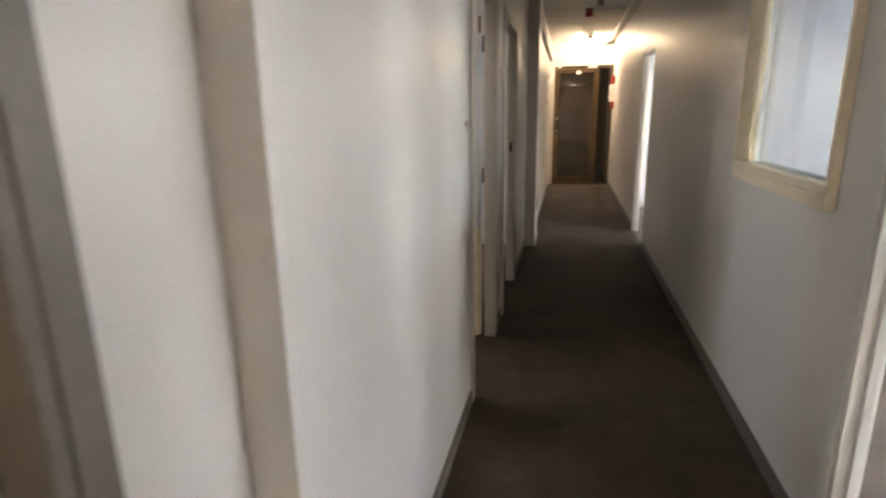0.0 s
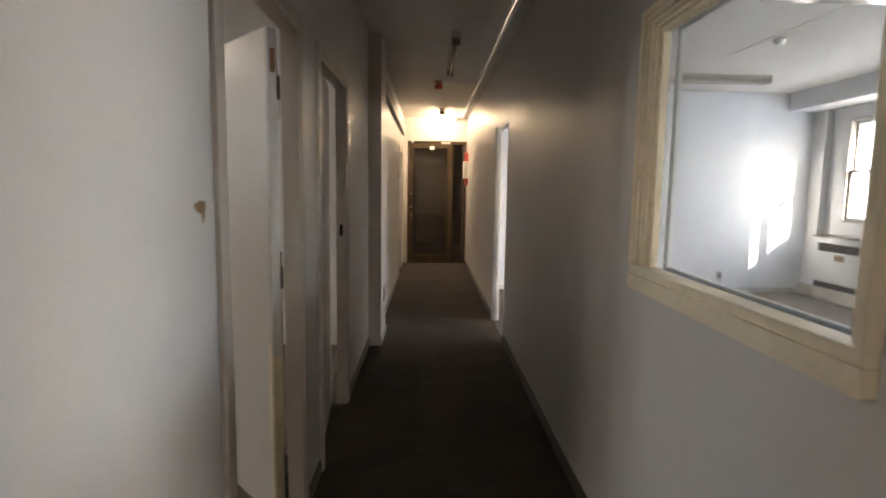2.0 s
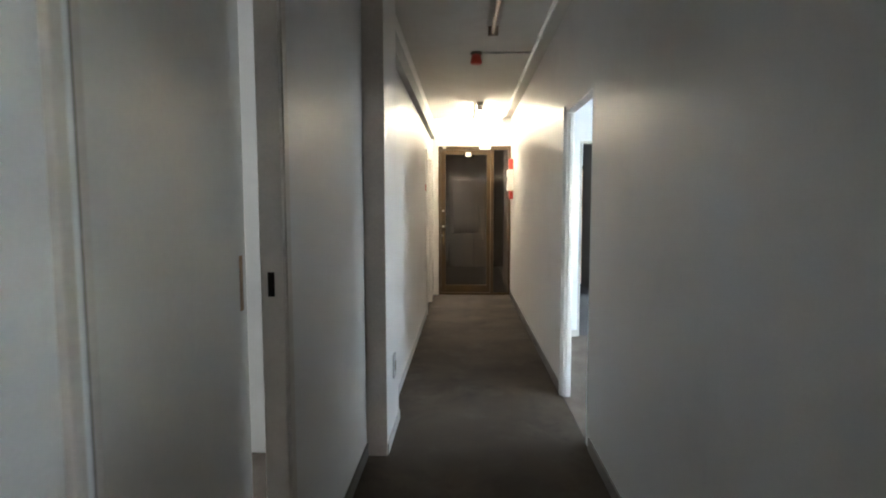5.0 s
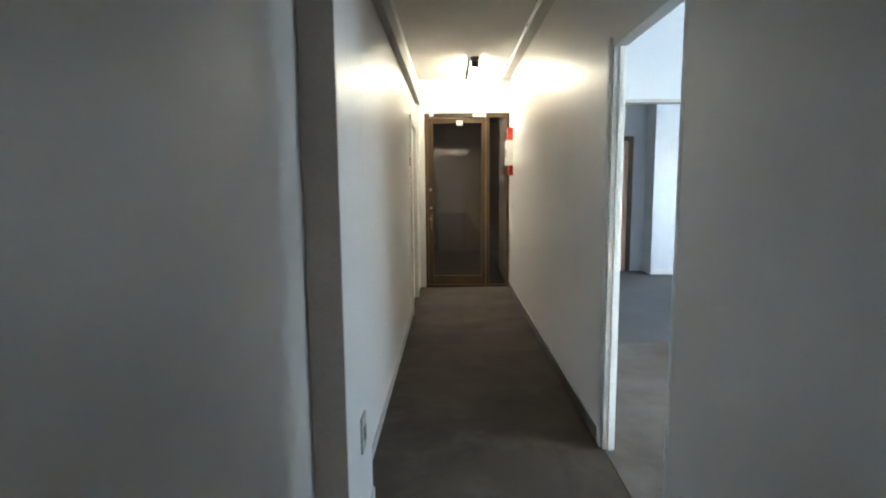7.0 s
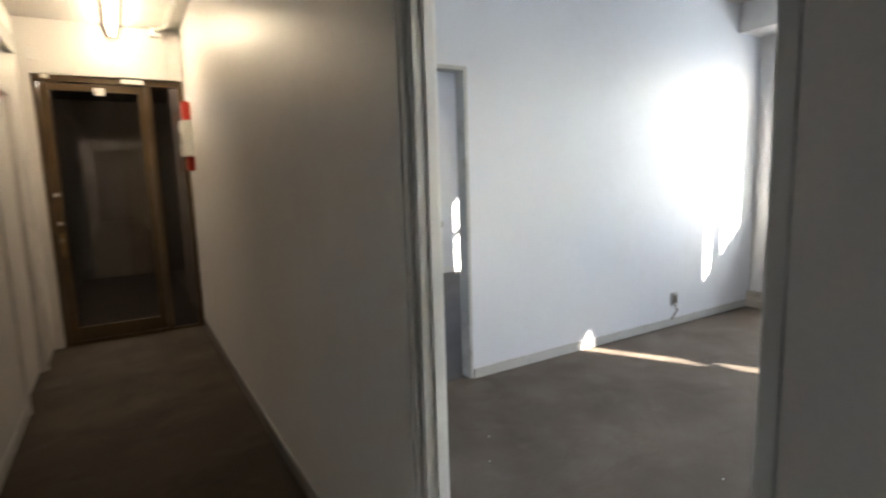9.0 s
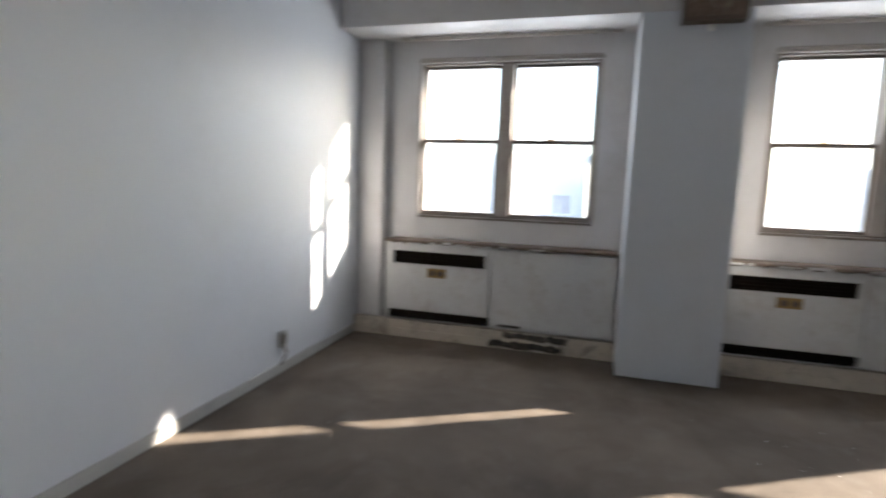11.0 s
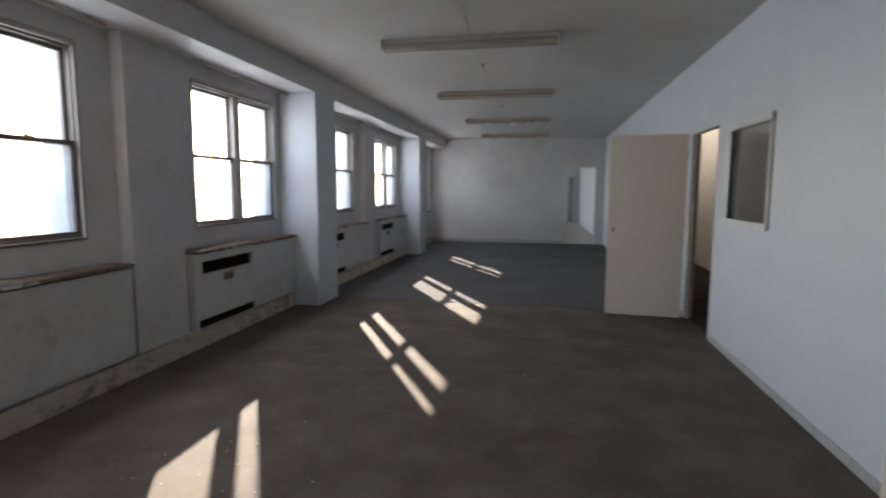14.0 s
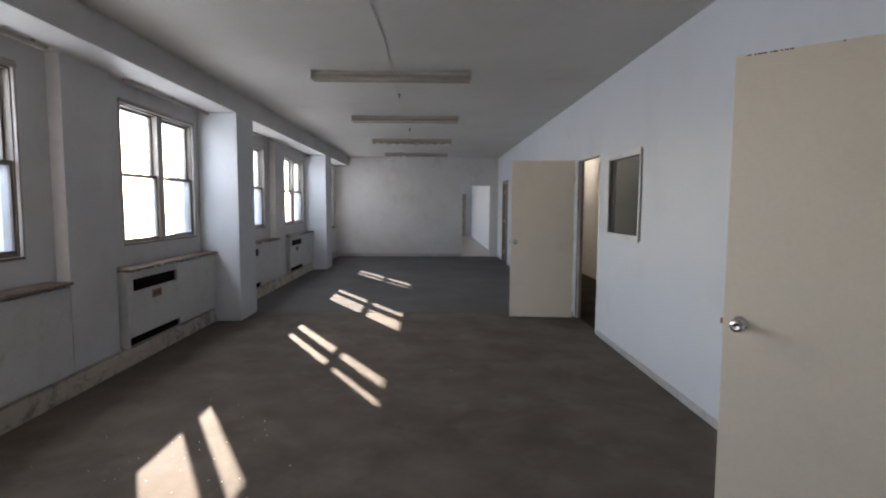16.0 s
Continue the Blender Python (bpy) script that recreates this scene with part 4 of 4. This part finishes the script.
tagged(new("conduit", mesh_of("conduit", bm, TRIM)), "painted conduit clipped to the corridor ceiling", "conduit")
bm = rod(bmesh.new(), (0.30, 8.07, HC - 0.008), (0.72, 8.07, HC - 0.008), 0.007, sides=8)
tagged(new("alarm_cable", mesh_of("alarm_cable", bm, TRIM)), "thin cable from the sounder to the conduit", "cable")


def wall_plate(name, m, w, h, label, mat=WHITEP, rocker=True):
    p = thing(name, m, label, "wall plate")
    part("plate", block(-w / 2, w / 2, -0.010, -0.001, -h / 2, h / 2, bevel=0.003), mat, p)
    if rocker:
        part("insert", block(-w / 5, w / 5, -0.014, -0.0102, -h / 5, h / 5, bevel=0.002), BROWNP if mat is not WHITEP else TRIM, p)
    return p


wall_plate("junction_box", pose(XW2 + 0.05, YE, 2.43), 0.075, 0.10, "small pale junction box over the entrance door", TRIM, False)
wall_plate("socket_plate", pose(XW2, 6.42, 0.42, 0, 0, 90), 0.09, 0.14, "grey socket plate low on the corridor wall", SKIRT)
wall_plate("wall_sign", pose(XW3, 9.87, 1.60, 0, 0, 90), 0.06, 0.08, "small faded red sign beside a door", RED, False)
wall_plate("switch_plate", pose(XW3, 10.93, 1.10, 0, 0, 90), 0.05, 0.06, "small dark switch plate beside a door", BROWNP)
scar = bmesh.new()
pts = [(0.0, 0.0), (0.045, 0.012), (0.085, 0.006), (0.082, -0.016), (0.070, -0.055), (0.058, -0.060), (0.052, -0.030), (0.020, -0.020)]
f = [scar.verts.new((XW + 0.0012, 2.66 + a * 0.75, 1.375 + b * 0.75)) for a, b in pts]
scar.faces.new(f)
tagged(new("torn_paint_patch", mesh_of("torn_paint_patch", scar, RUST)), "torn patch of bare board in the corridor paint", "damage", kind="structure")

# ---- office fittings ----
out = thing("wall_outlet", pose(4.32, YN - 0.001, 0.24), "dark broken outlet box with a loose cable on the wall", "outlet")
part("box", block(-0.035, 0.035, -0.022, 0.0, -0.055, 0.055, bevel=0.004), SKIRT, out)
part("socket", block(-0.022, 0.022, -0.026, -0.0222, -0.035, 0.035), BROWNP, out)
bm = bmesh.new()
run = [(0.0, -0.02, -0.05), (0.02, -0.03, -0.10), (-0.02, -0.03, -0.14), (-0.05, -0.025, -0.17)]
for p, q in zip(run, run[1:]):
    rod(bm, p, q, 0.006, sides=8)
part("cable", bm, BROWNP, out)
wall_plate("socket_plate", pose(4.04, 12.369, 0.69), 0.10, 0.10, "dark wall socket in the next room", BROWNP)

box = thing("speaker_box", pose(XP - 0.001, 6.17, 2.57), "brown wall speaker box with a small lamp on the pilaster", "speaker")
part("case", block(-0.11, 0.0, -0.19, 0.19, -0.12, 0.15, bevel=0.008), BROWNP, box)
part("baffle", block(-0.116, -0.1105, -0.165, 0.165, -0.095, 0.125, bevel=0.002), SHELF, box)
part("lamp", turned([(0.022, -0.1205), (0.026, -0.14), (0.018, -0.158), (0.004, -0.162)], "Z"), WHITEP, box, "small white lamp")

det = thing("smoke_detector", pose(3.30, 6.36, H), "white smoke detector on the office ceiling", "detector")
part("base", turned([(0.055, -0.001), (0.055, -0.014), (0.02, -0.014)], "Z"), WHITEP, det)
part("head", turned([(0.045, -0.0145), (0.045, -0.034), (0.030, -0.048), (0.004, -0.050)], "Z"), WHITEP, det)
bm = bmesh.new()
ys = np.linspace(7.0, -2.6, 25)
cx = [3.18 + 0.02 * math.sin(1.7 * y) for y in ys]
for i in range(24):
    rod(bm, (cx[i], ys[i], H - 0.006), (cx[i + 1], ys[i + 1], H - 0.003), 0.0022, sides=6)
tagged(new("ceiling_cable", mesh_of("ceiling_cable", bm, SKIRT)), "thin grey cable running along the office ceiling", "cable")
for y in (1.3, -1.6):
    hk = turned([(0.022, -0.001), (0.022, -0.010), (0.007, -0.014), (0.006, -0.05), (0.002, -0.055)], "Z", 12)
    o = new("ceiling_hook", mesh_of("ceiling_hook", hk, BROWNP))
    o.location = (3.18, y, H)
    tagged(o, "small dark hook on the ceiling", "hook")
tagged(new("carpet_seam", mesh_of("carpet_seam", block(XR + 0.02, 5.44, 0.812, 0.824, 0.0012, 0.0035), CARPET)), "thin worn strip where two carpets meet", "seam", kind="structure")
random.seed(4)
for i in range(90):
    bm = bmesh.new()
    r = random.uniform(0.002, 0.006)
    ring = [bm.verts.new((r * random.uniform(0.6, 1.2) * math.cos(a), r * random.uniform(0.6, 1.2) * math.sin(a), 0.0)) for a in [k * math.pi / 3 for k in range(6)]]
    top = bm.verts.new((0, 0, r * 0.5))
    for k in range(6):
        bm.faces.new((ring[k], ring[(k + 1) % 6], top))
    bm.faces.new(list(reversed(ring)))
    o = new("plaster_crumb", mesh_of("plaster_crumb", bm, TRIM))
    o.location = (random.uniform(1.6, 5.0), random.uniform(2.2, 8.2), 0.0005) if i < 34 else (random.gauss(4.15, 0.28), random.gauss(4.95, 0.45), 0.0005)
    tagged(o, "small pale plaster crumb on the carpet", "debris", "crumbs on the carpet")

random.seed(21)
MOULD = material("black_mould", (0.05, 0.042, 0.034), 0.8, spread=0.5, coarse=14, fine=70, bump=0.4, stain=(0.24, 0.21, 0.17), stain_amount=0.7, stain_scale=18)


def ragged_patch(name, x, y0, y1, z0, z1, thick, label):
    """A thin patch with a torn outline, upright against the plinth."""
    bm = bmesh.new()
    steps = 26
    top = [(y0 + (y1 - y0) * i / steps, z1 - random.uniform(0, 0.45) * (z1 - z0) * (1.3 if i in (0, 1, steps - 1, steps) else 0.6)) for i in range(steps + 1)]
    low = [(y0 + (y1 - y0) * i / steps, z0 + random.uniform(0, 0.30) * (z1 - z0)) for i in range(steps, -1, -1)]
    front = [bm.verts.new((x, y, z)) for y, z in top + low]
    back = [bm.verts.new((x + thick, v.co.y, v.co.z)) for v in front]
    bm.faces.new(front)
    for i in range(len(front)):
        j = (i + 1) % len(front)
        bm.faces.new((front[i], front[j], back[j], back[i]))
    bmesh.ops.triangulate(bm, faces=bm.faces[:])
    tagged(new(name, mesh_of(name, bm, MOULD)), label, "damage", kind="structure")


ragged_patch("mould_patch", 5.4505, 7.02, 7.62, 0.004, 0.078, 0.0012, "black mould on the lower plinth where paint has gone")
ragged_patch("mould_patch", 5.4605, 6.98, 7.50, 0.080, 0.149, 0.0012, "black mould on the upper plinth where paint has gone")
ragged_patch("mould_patch", 5.4445, 7.36, 7.55, 0.183, 0.212, 0.0012, "dark stain along the bottom of a cabinet panel")
random.seed(9)
for i in range(11):
    w = random.uniform(0.006, 0.022)
    d = 0.60 + 0.017 * i if i < 9 else 0.25 + 0.2 * (i - 9)
    chip = block(d, d + min(w, 0.014), 0.0421, 0.0428, 2.0165 - w * 0.08, 2.0205)
    o = part("chipped_edge", chip, BROWNP, bpy.data.objects["door_2"], "dark chip in the paint of the top edge")

# ---- side office to the west ----
XFW = -5.30
structure("wall_facade_west", wall_mesh("y", -5.55, XFW, -1.1, 13.0, -0.25, H + 0.25, [(c - 0.730, c + 0.730, 1.075, 2.365) for c in (9.83, 4.6)]), FACADE, "pale painted outer wall of the side office", "wall")
for i, c in enumerate((9.83, 4.6)):
    w = copy_thing(first, pose(XFW, c, 0, 0, 0, 180))
    w.name = "window_%d" % (12 + i)
    for pane in [o for o in w.children_recursive if o.name.startswith("pane")]:
        pane.data = pane.data.copy()
        pane.data.materials[0] = PANE3
structure("wall_beam_west", block(XFW + 0.002, -4.90, -0.998, 12.898, 2.48, H - 0.001, bevel=0.005), PAINT, "pale painted beam over the side office windows", "beam")
structure("wall_pilaster_west", block(XFW + 0.002, -4.90, 10.95, 11.6, 0, 2.4795, bevel=0.005), PAINT, "pale painted pilaster in the side office", "pilaster")
structure("plinth_trim_west", block(-5.19, -5.09, -0.99, 10.948, 0.0, 0.150, bevel=0.006), PLINTH, "scuffed cream plinth in the side office", "plinth")
curtain_track(pose(-4.96, 9.83, 2.48))
wc = convector(1.90, "battered white convector cabinet with a crooked front panel", tilt=-2.5)
wc.matrix_basis = pose(-5.125, 8.97, 0, 0, 0, 180)

# ---- outside ----
structure("ground", block(-900, 900, -900, 900, -14.4, -14.0), ASPH, "grey street level far below", "ground")


def tower(name, x0, x1, y0, y1, top, mat, face, label):
    """A far block of flats with floors of windows on the side that faces this building; face: the x of that side."""
    t = thing(name, pose(0, 0, -14.0), label, "building")
    part("wall", block(x0, x1, y0, y1, 0, top + 14), mat, t)
    part("roof", block(x0 - 0.3, x1 + 0.3, y0 - 0.3, y1 + 0.3, top + 14.01, top + 14.5), CONC, t)
    s = -1 if face == x0 else 1
    for k in range(int((top + 14) / 3.0)):
        for j in range(int((y1 - y0) / 3.4)):
            y, z = y0 + 1.1 + 3.4 * j, 1.2 + 3.0 * k
            if z < 8:
                continue
            part("window", block(*sorted((face, face + s * 0.06)), y, y + 1.5, z, z + 1.5), FARGLASS, t)


tower("apartment_building", 46, 58, 8, 24, 3.5, CONC, 46, "pale low block of flats seen hazily through the panes")
tower("apartment_building", 40, 50, -20, -12.5, 3.0, CONC, 40, "low grey block seen hazily through the panes")
tower("apartment_building", 40, 52, 34, 50, 5.0, RENDERW, 40, "pale rendered block of flats seen through the panes")
tower("apartment_building", -62, -48, 52, 76, 22, RENDERW, -48, "tall cream block of flats seen from the side office")
